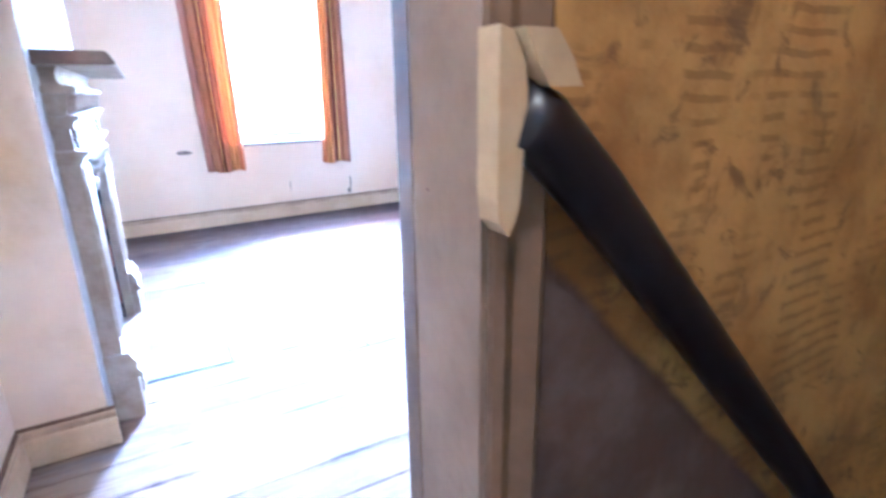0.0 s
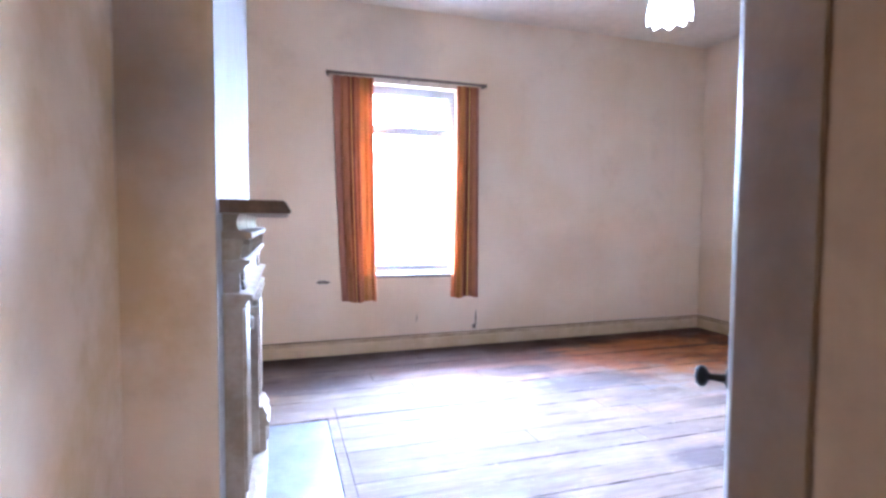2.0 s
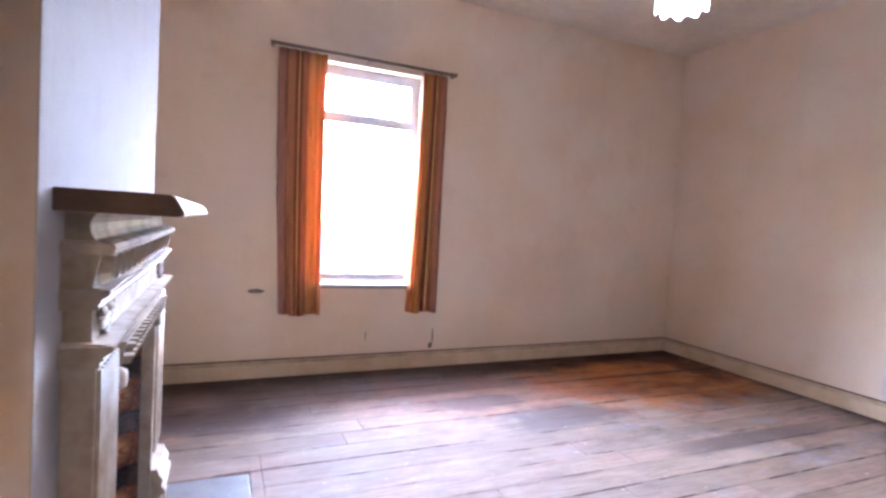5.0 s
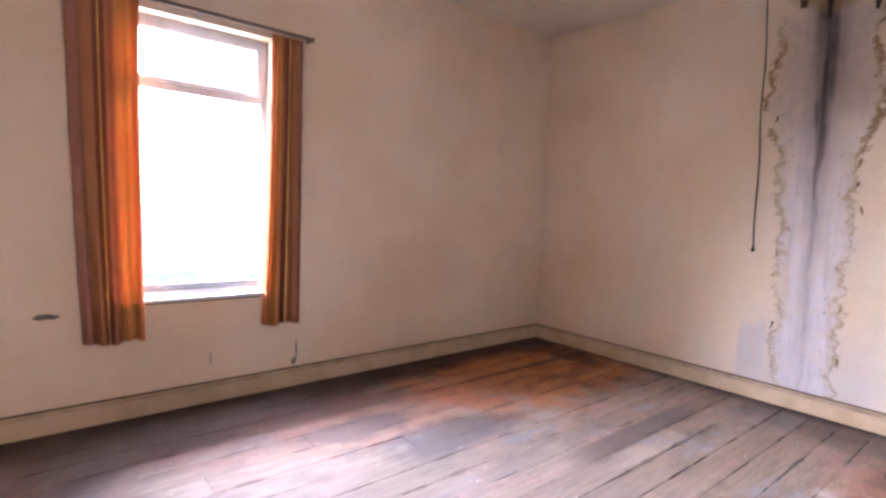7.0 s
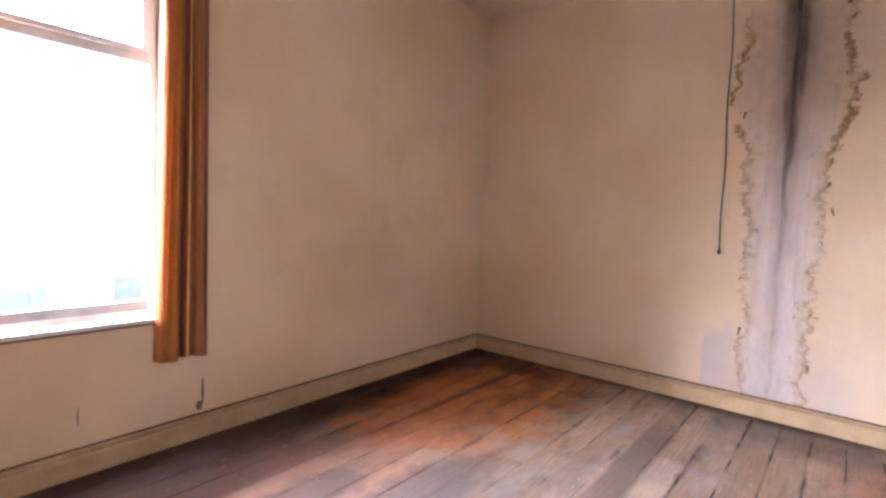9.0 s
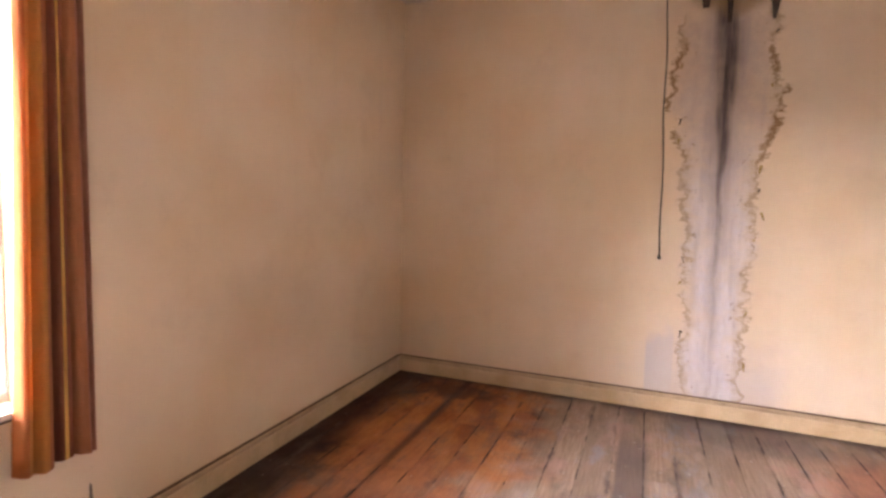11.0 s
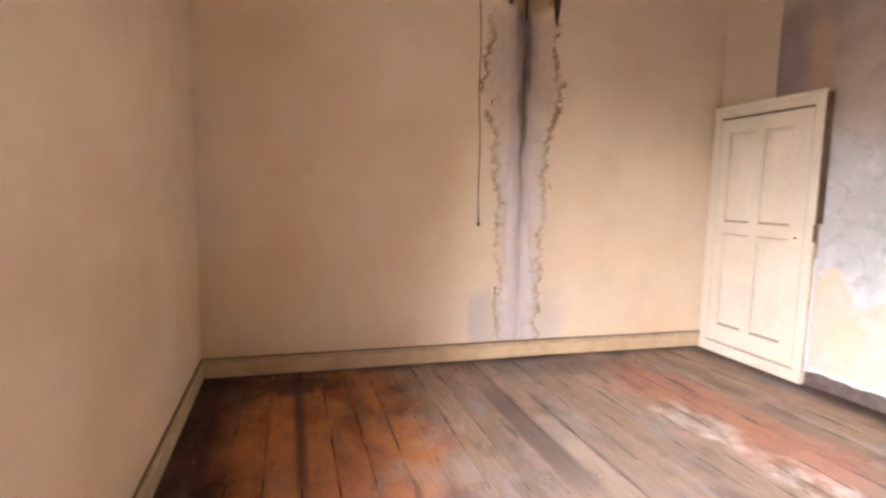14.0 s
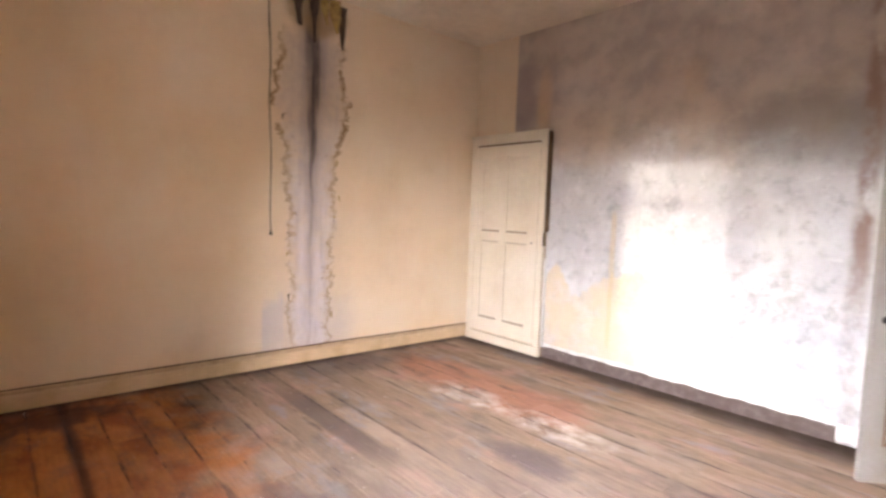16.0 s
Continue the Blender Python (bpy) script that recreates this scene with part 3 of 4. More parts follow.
def tube(points, radius, steps=10):
    """A round bar along a line of points, with closed ends."""
    bm = bmesh.new()
    pts = [Vector(p) for p in points]
    rings = []
    for i, p in enumerate(pts):
        way = (pts[min(i + 1, len(pts) - 1)] - pts[max(i - 1, 0)]).normalized()
        side = way.orthogonal().normalized()
        if abs(way.z) < 0.99:
            side = way.cross(Vector((0, 0, 1))).normalized()
        up = side.cross(way)
        rings.append([bm.verts.new(p + radius * (math.cos(math.tau * k / steps) * side + math.sin(math.tau * k / steps) * up)) for k in range(steps)])
    for lo, hi in zip(rings, rings[1:]):
        for k in range(steps):
            bm.faces.new((lo[k], lo[(k + 1) % steps], hi[(k + 1) % steps], hi[k]))
    bm.faces.new(rings[0][::-1])
    bm.faces.new(rings[-1])
    bmesh.ops.recalc_face_normals(bm, faces=bm.faces)
    return bm


def mesh_of(name, bm, material, smooth=False):
    data = bpy.data.meshes.new(name)
    bm.to_mesh(data)
    bm.free()
    data.materials.append(M[material])
    for p in data.polygons:
        p.use_smooth = smooth
    return data


def part(name, bm, material, parent=None, label="", smooth=False):
    """One mesh object, under a thing or a part where one is given."""
    ob = new(name, mesh_of(name, bm, material, smooth))
    ob.parent = parent
    return tagged(ob, label)


def thing(name, label, category, group="", at=None):
    ob = new(name)
    if at is not None:
        ob.matrix_world = at
    return tagged(ob, label, category, group)


def structure(name, bm, material, label="", category="", smooth=False):
    return tagged(part(name, bm, material, None, label, smooth), label, category, "", "structure")


# ---- the shell ----
WEST, EAST, SOUTH, NORTH, TOP = -0.42, 4.585, 1.47, 5.92, 3.215
BREAST, BREAST_S, BREAST_N = -0.165, 2.80, 4.32
WIN_L, WIN_R, WIN_B, WIN_T = 0.66, 1.64, 0.73, 2.52
DOOR_L, DOOR_R, DOOR_T = -0.42, 0.362, 2.06
HALL = 1.235


def wall_with_hole(x0, x1, y0, y1, z1, hx0, hx1, hz0, hz1):
    """A wall along x with one opening through it, as one closed mesh."""
    bm = bmesh.new()
    xs, zs = [x0, hx0, hx1, x1], [0.0, hz0, hz1, z1]
    if hz0 <= 0.001:
        zs = [0.0, hz1, z1]
    if hx0 - x0 < 0.001:
        xs = [x0, hx1, x1]
    grid = {(i, j, k): bm.verts.new((x, y, z)) for i, x in enumerate(xs) for j, y in enumerate((y0, y1)) for k, z in enumerate(zs)}

    def solid(i, k):
        if not (0 <= i < len(xs) - 1 and 0 <= k < len(zs) - 1):
            return False
        return not (xs[i] >= hx0 - 1e-6 and xs[i + 1] <= hx1 + 1e-6 and zs[k] >= hz0 - 1e-6 and zs[k + 1] <= hz1 + 1e-6)

    for i in range(len(xs) - 1):
        for k in range(len(zs) - 1):
            if not solid(i, k):
                continue
            for j in (0, 1):
                bm.faces.new([grid[q] for q in ((i, j, k), (i + 1, j, k), (i + 1, j, k + 1), (i, j, k + 1))])
            for di, a, b in ((-1, (i, k), (i, k + 1)), (1, (i + 1, k), (i + 1, k + 1))):
                if not solid(i + di, k):
                    bm.faces.new([grid[q] for q in ((a[0], 0, a[1]), (a[0], 1, a[1]), (b[0], 1, b[1]), (b[0], 0, b[1]))])
            for dk, a, b in ((-1, (i, k), (i + 1, k)), (1, (i, k + 1), (i + 1, k + 1))):
                if not solid(i, k + dk):
                    bm.faces.new([grid[q] for q in ((a[0], 0, a[1]), (a[0], 1, a[1]), (b[0], 1, b[1]), (b[0], 0, b[1]))])
    bmesh.ops.recalc_face_normals(bm, faces=bm.faces)
    return bm


wall_north = structure("wall_north", wall_with_hole(WEST - 0.3, EAST + 0.3, NORTH, NORTH + 0.28, TOP, WIN_L, WIN_R, WIN_B, WIN_T), "wall", "aged cream wall round the window, scuffed low down", "wall")
wall_east = structure("wall_east", boxed(EAST, HALL, 0, EAST + 0.3, NORTH, TOP), "damp", "cream wall with a tall stained damp column", "wall")
wall_south = structure("wall_south", wall_with_hole(DOOR_L, 4.03, HALL + 0.004, SOUTH, TOP, DOOR_L, DOOR_R + 0.03, 0.0, DOOR_T), "plaster", "bare grey plaster wall with ochre and smoke stains", "wall")
structure("wall_corner", boxed(4.03, HALL + 0.004, 0, EAST, SOUTH + 0.003, TOP), "wall", "cream painted strip of wall above the cupboard", "wall")
wall_west = structure("wall_west", boxed(WEST - 0.3, 0.0, 0, WEST, NORTH, TOP), "wall", "aged cream wall of the alcoves", "wall")
breast = wall_with_hole(BREAST_S, BREAST_N, WEST, BREAST, TOP, 3.18, 3.98, 0.0, 0.88)
for v in breast.verts:
    v.co.x, v.co.y = v.co.y, v.co.x
bmesh.ops.recalc_face_normals(breast, faces=breast.faces)
chimney_breast = structure("chimney_breast", breast, "wall", "chimney breast painted chalky white in front", "wall")
structure("ceiling", boxed(WEST - 0.3, HALL, TOP, EAST + 0.3, NORTH + 0.28, TOP + 0.2), "ceiling", "dingy off-white plaster ceiling", "ceiling")
structure("subfloor", boxed(WEST - 0.3, 0.0, -0.30, EAST, NORTH, -0.022), "subfloor", "dark void below the floorboards", "floor")

# the landing and stair outside the door
wall_stair = structure("wall_stair", boxed(DOOR_R + 0.03, HALL - 0.004, -1.6, 3.2, HALL + 0.002, TOP), "stair_paper", "stair wall with stained ochre patterned paper", "wall")
structure("wall_hall_south", boxed(WEST, -0.25, -1.9, 3.2, -0.05, TOP), "stair_paper", "papered wall behind the landing", "wall")
structure("wall_hall_east", boxed(3.2, -0.25, -1.9, 3.4, HALL, TOP), "stair_paper", "papered wall at the foot of the stair", "wall")
structure("ceiling_hall", boxed(WEST - 0.3, -0.25, TOP, 3.4, HALL, TOP + 0.2), "ceiling", "dim landing ceiling", "ceiling")
landing = structure("floor_landing", boxed(WEST, -0.05, -0.02, 0.36, SOUTH - 0.003, -0.002), "carpet", "worn brown carpet on the landing", "floor")
staircase = thing("staircase", "brown carpeted stair going down from the landing", "stairs")
tagged(staircase, kind="structure")
for k in range(8):
    part("step", boxed(0.36 + 0.2 * k, -0.05, -1.9, 0.58 + 0.2 * k, HALL - 0.006, -0.18 * (k + 1), bevel=0.012), "carpet", staircase)
structure("floor_hall", boxed(1.9, -0.05, -1.95, 3.2, HALL, -1.7), "carpet", "dark hall floor below", "floor")

# ---- skirtings ----
SKIRT = [(0, 0.006), (0.018, 0.006), (0.018, 0.098), (0.016, 0.102), (0.019, 0.105), (0.019, 0.109), (0, 0.109)]
SHOE = [(0, -0.012), (0.011, -0.012), (0.010, 0.006), (0, 0.006)]
BEAD = [(0, 0.109), (0.011, 0.109), (0.012, 0.116), (0.016, 0.124), (0.021, 0.129), (0.021, 0.137), (0.018, 0.140), (0, 0.140)]
CREST = [(0, 0.140), (0.012, 0.140), (0.009, 0.147), (0, 0.149)]


def lift(x, y):
    """How far the floor rises towards the outer corner, set to fit the camera's view."""
    return 0.052 * max(0.0, min(1.0, (x - WEST) / (EAST - WEST))) * max(0.0, min(1.0, (y - SOUTH) / (NORTH - SOUTH))) ** 0.6


def skirting(name, a, b, out, label):
    """A skirting board along the wall from a to b; out: the way it stands proud."""
    def placed(outline):
        return sweep(outline, lambda u, v: (a[0] + out[0] * u, a[1] + out[1] * u, v + lift(*a)), lambda u, v: (b[0] + out[0] * u, b[1] + out[1] * u, v + lift(*b)))

    ob = structure(name, placed(SKIRT), "skirting", label, "skirting")
    # moulding a darker tan than the board, its shade put into the colour
    part("bead", placed(BEAD), "bead", ob, "tan moulding with its shade in the colour")
    part("crest", placed(CREST), "dark_line", ob, "dark line on top")
    part("shoe", placed(SHOE), "subfloor", ob, "dark strip at the foot of the board")
    return ob


OLD = "yellowed cream skirting board with a dark-lined moulded top"
skirting("baseboard_north", (WEST + 0.022, NORTH), (EAST - 0.022, NORTH), (0, -1), OLD)
skirting("baseboard_east", (EAST, NORTH), (EAST, 3.2), (-1, 0), OLD)
skirting("baseboard_east_end", (EAST, 3.2), (EAST, 1.54), (-1, 0), OLD)
skirting("baseboard_alcove_south", (WEST, SOUTH + 0.01), (WEST, BREAST_S - 0.022), (1, 0), OLD)
skirting("baseboard_alcove_north", (WEST, BREAST_N + 0.022), (WEST, NORTH - 0.022), (1, 0), OLD)
skirting("baseboard_breast_south", (WEST, BREAST_S), (BREAST + 0.02, BREAST_S), (0, -1), OLD)
skirting("baseboard_breast_north", (WEST, BREAST_N), (BREAST + 0.02, BREAST_N), (0, 1), OLD)
structure("baseboard_gap", boxed(1.165, SOUTH, 0, 3.555, SOUTH + 0.012, 0.112), "skirt_gap", "dark grimy strip where the skirting is torn off", "skirting")
edge_rng = random.Random(31)
bm = bmesh.new()
count = 96
top = [bm.verts.new((1.17 + 2.38 * k / count, SOUTH + 0.002, 0.132 + 0.010 * edge_rng.random())) for k in range(count + 1)]
low = [bm.verts.new((1.17 + 2.38 * k / count, SOUTH + 0.015, 0.112 + 0.004 * math.sin(0.37 * k) + 0.003 * math.sin(0.83 * k + 1.0) - 0.007 * edge_rng.random() ** 3)) for k in range(count + 1)]
under = [bm.verts.new((v.co.x, SOUTH + 0.0125, v.co.z - 0.002)) for v in low]
for k in range(count):
    bm.faces.new((top[k], top[k + 1], low[k + 1], low[k]))
    bm.faces.new((low[k], low[k + 1], under[k + 1], under[k]))
part("plaster_edge", bm, "white", wall_south, "ragged broken lower edge of the plaster")
stub = structure("baseboard_stub", sweep(SKIRT, lambda u, v: (0.96, SOUTH + 1.2 * u, v * 0.95 + 0.022), lambda u, v: (1.165, SOUTH + 1.2 * u, v * 0.95 + 0.022)), "white", "sawn-off end of white skirting board", "skirting")

# ---- doorway ----


def upright(plan, top):
    """A post of the given outline in plan, from the floor up to top."""
    return sweep(plan, lambda u, v: (u, v, 0.0), lambda u, v: (u, v, top))


frame_right = structure("door_frame", upright([(0.325, HALL + 0.001), (0.336, 1.383), (0.372, 1.383), (0.372, HALL + 0.001)], DOOR_T), "lining", "mushroom-painted door lining with a brown door stop", "door frame")
part("seam", upright([(0.3395, 1.3832), (0.3405, 1.3888), (0.380, 1.3888), (0.380, 1.3832)], DOOR_T), "door_brown", frame_right, "dark open joint of the door stop")
part("rebate", upright([(0.3375, 1.389), (0.350, 1.444), (0.355, 1.464), (0.391, 1.464), (0.391, 1.389)], DOOR_T), "lining_brown", frame_right, "ochre brown door stop")
part("head", boxed(DOOR_L, HALL + 0.001, DOOR_T - 0.03, 0.325, SOUTH + 0.004, DOOR_T), "lining", frame_right)
ARCH = [(0.0, 0.0), (0.0, 0.010), (0.012, 0.016), (0.030, 0.012), (0.045, 0.018), (0.062, 0.024), (0.072, 0.020), (0.072, 0.0)]
part("architrave", sweep(ARCH, lambda u, v: (0.329 + 0.62 * u, HALL - 0.004 - v, -0.002), lambda u, v: (0.329 + 0.62 * u, HALL - 0.004 - v, DOOR_T + 0.06)), "lining_brown", frame_right, "brown moulded architrave")
part("architrave", sweep(ARCH, lambda u, v: (0.394 + u, SOUTH + 0.004 + 0.6 * v, 0.0), lambda u, v: (0.394 + u, SOUTH + 0.004 + 0.6 * v, DOOR_T + 0.06)), "lining_brown", frame_right)
for z in (1.255, 1.075):
    part("nail_head", tube([(0.3345, 1.345, z), (0.3322, 1.345, z)], 0.0018, 8), "door_brown", frame_right)

# open panelled door, hinged on the frame
LEAF = 0.80
door = thing("door", "grey-white four-panel door standing open, brown mouldings", "door", at=pose(0.373, 1.482, 0, 0, 0, 43.6))
D_T = 0.036
for u0, u1 in ((0.0, 0.105), (LEAF - 0.105, LEAF)):
    part("stile", boxed(u0, -D_T, 0.012, u1, 0, 2.01, bevel=0.003), "door", door)
for z0, z1 in ((0.012, 0.22), (0.80, 1.00), (1.905, 2.01)):
    part("door_rail", boxed(0.105, -D_T, z0, LEAF - 0.105, 0, z1, bevel=0.002), "door", door)
for z0, z1 in ((0.22, 0.80), (1.00, 1.905)):
    part("muntin", boxed(0.355, -D_T, z0, 0.445, 0, z1, bevel=0.002), "door", door)
    for u0, u1 in ((0.105, 0.355), (0.445, LEAF - 0.105)):
        panel = part("door_panel", boxed(u0, -D_T + 0.012, z0, u1, -0.013, z1), "door", door)
        for a0, b0, a1, b1 in ((u0, z0, u0 + 0.014, z1), (u1 - 0.014, z0, u1, z1), (u0 + 0.014, z0, u1 - 0.014, z0 + 0.014), (u0 + 0.014, z1 - 0.014, u1 - 0.014, z1)):
            part("moulding", boxed(a0, -0.013, b0, a1, -0.003, b1), "door_brown", panel, "dark brown panel moulding")
rose = part("rose", lathe([(0.0001, 0.004), (0.016, 0.004), (0.020, 0.002), (0.021, 0.0)], 20), "black_metal", door, "small black rose behind the knob", True)
rose.matrix_local = pose(LEAF - 0.06, 0.0, 0.915, -90, 0, 0)
KNOB = [(0.0001, 0.0), (0.014, 0.0), (0.011, 0.006), (0.009, 0.030), (0.011, 0.036), (0.024, 0.042), (0.029, 0.050), (0.028, 0.058), (0.020, 0.066), (0.0001, 0.069)]
knob = part("knob", lathe(KNOB, 24), "black_metal", door, "black round door knob", True)
knob.matrix_local = pose(LEAF - 0.06, 0.004, 0.915, -90, 0, 0) @ Matrix.Diagonal((0.8, 0.8, 0.85, 1))
for z in (0.25, 1.02, 1.80):
    part("hinge", tube([(0.004, -0.040, z - 0.045), (0.004, -0.040, z + 0.045)], 0.006, 10), "brass", door)

# stair rail outside the door
handrail = thing("handrail", "black gloss stair handrail on a pale wooden end block", "handrail")
part("rail", tube([(0.324, 1.1955, 1.153), (0.346, 1.1955, 1.1465), (0.409, 1.1955, 1.0885), (1.0, 1.1955, 0.481), (2.0, 1.1955, -0.543)], 0.0275, 20), "rail_wood", handrail, "", True)
plate_outline = [(0.302, 1.095), (0.304, 1.078), (0.312, 1.068), (0.318, 1.078), (0.322, 1.095), (0.326, 1.165), (0.324, 1.188), (0.314, 1.207), (0.302, 1.211)]
part("end_plate", sweep(plate_outline, lambda u, v: (u, 1.180, v), lambda u, v: (u, 1.2065, v)), "raw_wood", handrail, "rounded beige end plate")
part("end_block", sweep([(0.314, 1.209), (0.342, 1.209), (0.357, 1.190), (0.366, 1.172), (0.336, 1.172), (0.326, 1.187)], lambda u, v: (u, 1.170, v), lambda u, v: (u, 1.2065, v)), "raw_wood", handrail, "pale raw wood block")
for x in (0.95, 1.7):
    z = 1.09 - (x - 0.42) * 1.034
    part("bracket", tube([(x, 1.196, z - 0.03), (x, 1.205, z - 0.07), (x, HALL - 0.004, z - 0.085)], 0.007, 8), "black_metal", handrail)

# ---- window ----
window = tagged(new("window_1"), "tall white-painted window with a top light, blown out by daylight", "window", "", "structure")
F0, F1 = 6.035, 6.085
for x0, z0, x1, z1 in ((WIN_L, WIN_B + 0.05, WIN_L + 0.045, WIN_T), (WIN_R - 0.045, WIN_B + 0.05, WIN_R, WIN_T), (WIN_L + 0.045, WIN_T - 0.045, WIN_R - 0.045, WIN_T), (WIN_L + 0.045, WIN_B + 0.05, WIN_R - 0.045, WIN_B + 0.10), (WIN_L + 0.045, 2.075, WIN_R - 0.045, 2.125)):
    part("window_frame", boxed(x0, F0, z0, x1, F1, z1, bevel=0.004), "sash_grey" if z1 < 1.0 else "window_paint", window)
sash = part("top_light", boxed(WIN_L + 0.045, F0 - 0.012, 2.125, WIN_L + 0.080, F1 - 0.012, WIN_T - 0.045, bevel=0.003), "window_paint", window)
for x0, z0, x1, z1 in ((WIN_R - 0.080, 2.125, WIN_R - 0.045, WIN_T - 0.045), (WIN_L + 0.080, 2.125, WIN_R - 0.080, 2.155), (WIN_L + 0.080, WIN_T - 0.078, WIN_R - 0.080, WIN_T - 0.045)):
    part("sash_bar", boxed(x0, F0 - 0.012, z0, x1, F1 - 0.012, z1, bevel=0.003), "window_paint", sash)
part("window_sill", boxed(WIN_L, NORTH - 0.012, WIN_B - 0.002, WIN_R, F0, WIN_B + 0.022, bevel=0.004), "white", window, "white painted sill")
# thin dark strip added as the sill's shadow line
part("sill_joint", boxed(WIN_L + 0.01, NORTH - 0.005, WIN_B - 0.013, WIN_R - 0.01, NORTH - 0.0005, WIN_B - 0.002), "skirt_gap", window, "dark strip for the shadow line under the sill")
part("outer_sill", boxed(WIN_L, F0, WIN_B + 0.001, WIN_R, 6.26, WIN_B + 0.049), "white", window)
for z0, z1 in ((WIN_B + 0.10, 2.075), (2.155, WIN_T - 0.078)):
    pane = part("pane", boxed(WIN_L + 0.045, 6.056, z0, WIN_R - 0.045, 6.060, z1), "glass", window)
    pane.visible_shadow = False

# ---- curtains ----


def curtain(left_top, right_top, left_low, right_low, z0, z1, folds, seed, flip):
    """A gathered hanging cloth with rounded folds and a slightly uneven hem."""
    rnd = random.Random(seed)
    nu, nz = 72, 26
    phase = [rnd.uniform(0, math.tau) for _ in range(3)]
    bm = bmesh.new()
    uv = bm.loops.layers.uv.new("weave")
    rows = []
    for j in range(nz + 1):
        s = j / nz
        row = []
        for i in range(nu + 1):
            u = i / nu
            x0, x1 = left_top + (left_low - left_top) * s ** 1.4, right_top + (right_low - right_top) * s ** 1.4
            depth = 0.014 + 0.020 * s
            wave = math.sin(math.tau * folds * u + phase[0] + 0.5 * math.sin(2.2 * s + phase[1]))
            wave += 0.35 * math.sin(math.tau * folds * 2.1 * u + phase[2] + s)
            x = x0 + (x1 - x0) * u + 0.006 * math.cos(math.tau * folds * u + phase[0])
            z = z1 + (z0 - z1) * s + 0.010 * s * math.sin(9 * u + phase[1])
            row.append(bm.verts.new((x, 5.890 + 0.62 * depth * wave, z)))
        rows.append(row)
    for j in range(nz):
        for i in range(nu):
            f = bm.faces.new((rows[j][i], rows[j + 1][i], rows[j + 1][i + 1], rows[j][i + 1]))
            f.smooth = True
            for loop, (a, b) in zip(f.loops, ((i, j), (i, j + 1), (i + 1, j + 1), (i + 1, j))):
                q = a / nu
                loop[uv].uv = ((1 - q) if flip else q, 1 - b / nz)
    return bm


def hang(name, label, bm):
    ob = tagged(part(name, bm, "curtain", None, label, True), label, "curtain", "curtains at the window")
    solid = ob.modifiers.new("cloth", "SOLIDIFY")
    solid.thickness = 0.003
    return ob


hang("curtain", "wide orange and rust striped curtain beside the window", curtain(0.455, 0.815, 0.53, 0.845, 0.505, 2.545, 4.6, 4, False))
hang("curtain", "narrow orange and rust striped curtain beside the window", curtain(1.625, 1.843, 1.580, 1.858, 0.515, 2.545, 4.1, 9, True))
track = thing("curtain_rail", "thin brown curtain track above the window", "curtain rail")
part("track", boxed(0.40, 5.845, 2.548, 1.90, 5.860, 2.572, bevel=0.002), "rail_metal", track)
for x in (0.412, 1.15, 1.888):
    part("bracket", boxed(x - 0.009, 5.860, 2.545, x + 0.009, NORTH, 2.575, bevel=0.002), "rail_metal", track)
for x in (0.392, 1.90):
    part("end_stop", boxed(x, 5.838, 2.543, x + 0.008, 5.866, 2.577, bevel=0.002), "brass", track)

# ---- marks on the window wall ----
rng = random.Random(12)


def chip(name, cx, cz, w, h, label):
    """A ragged shallow gouge in the north wall."""
    bm = bmesh.new()
    n = 14
    ring = [bm.verts.new((cx + w * math.cos(math.tau * k / n) * rng.uniform(0.75, 1.1), NORTH - 0.0025, cz + h * math.sin(math.tau * k / n) * rng.uniform(0.6, 1.15))) for k in range(n)]
    mid = bm.verts.new((cx, NORTH - 0.006, cz))
    for k in range(n):
        bm.faces.new((ring[k], ring[(k + 1) % n], mid))
    return part(name, bm, "scar", wall_north, label)


chip("gouge", 0.36, 0.690, 0.072, 0.019, "ragged gouge in the plaster")
chip("crack", 1.845, 0.30, 0.008, 0.10, "thin dark crack above the skirting")
chip("crack", 1.825, 0.215, 0.022, 0.030, "")
chip("crack", 1.24, 0.32, 0.004, 0.055, "")

# ---- fireplace ----
fireplace = thing("fireplace", "cream-painted cast-iron fireplace with tiled cheeks and a mantel shelf", "fireplace")
FY0, FY1, PW = 2.945, 4.185, 0.215
SHELF = [(0.0, 1.263), (0.203, 1.262), (0.212, 1.265), (0.214, 1.270), (0.203, 1.291), (0.195, 1.301), (0.188, 1.305), (0.0, 1.306)]


def run(name, outline, y0, y1, label="", inset=0.0):
    """A moulding along the fireplace; outline in metres from the breast and above the floor."""
    return part(name, sweep(outline, lambda u, v: (BREAST + u, y0 + inset * u, v), lambda u, v: (BREAST + u, y1 - inset * u, v)), "iron_paint", fireplace, label)


run("mantel_shelf", SHELF, 2.88, 4.370, "worn white mantel shelf with chipped edges")
# end caps: brown stain, darkened in colour for their shaded side
for y0, y1 in ((2.8775, 2.88), (4.370, 4.3725)):
    part("shelf_end", sweep(SHELF, lambda u, v: (BREAST + u * 0.985, y0, 1.284 + (v - 1.284) * 0.97), lambda u, v: (BREAST + u * 0.985, y1, 1.284 + (v - 1.284) * 0.97)), "shelf_end", fireplace, "brown stained end of the shelf, darkened as if shaded")
run("neck", [(0, 1.203), (0.060, 1.203), (0.049, 1.210), (0.043, 1.224), (0.042, 1.240), (0.046, 1.252), (0.053, 1.2622), (0, 1.2622)], 2.96, 4.20, "hollow neck under the shelf")
run("cornice", [(0, 1.180), (0.080, 1.180), (0.090, 1.184), (0.092, 1.196), (0.086, 1.202), (0, 1.202)], 2.925, 4.235, "moulding with a brown grimy top")
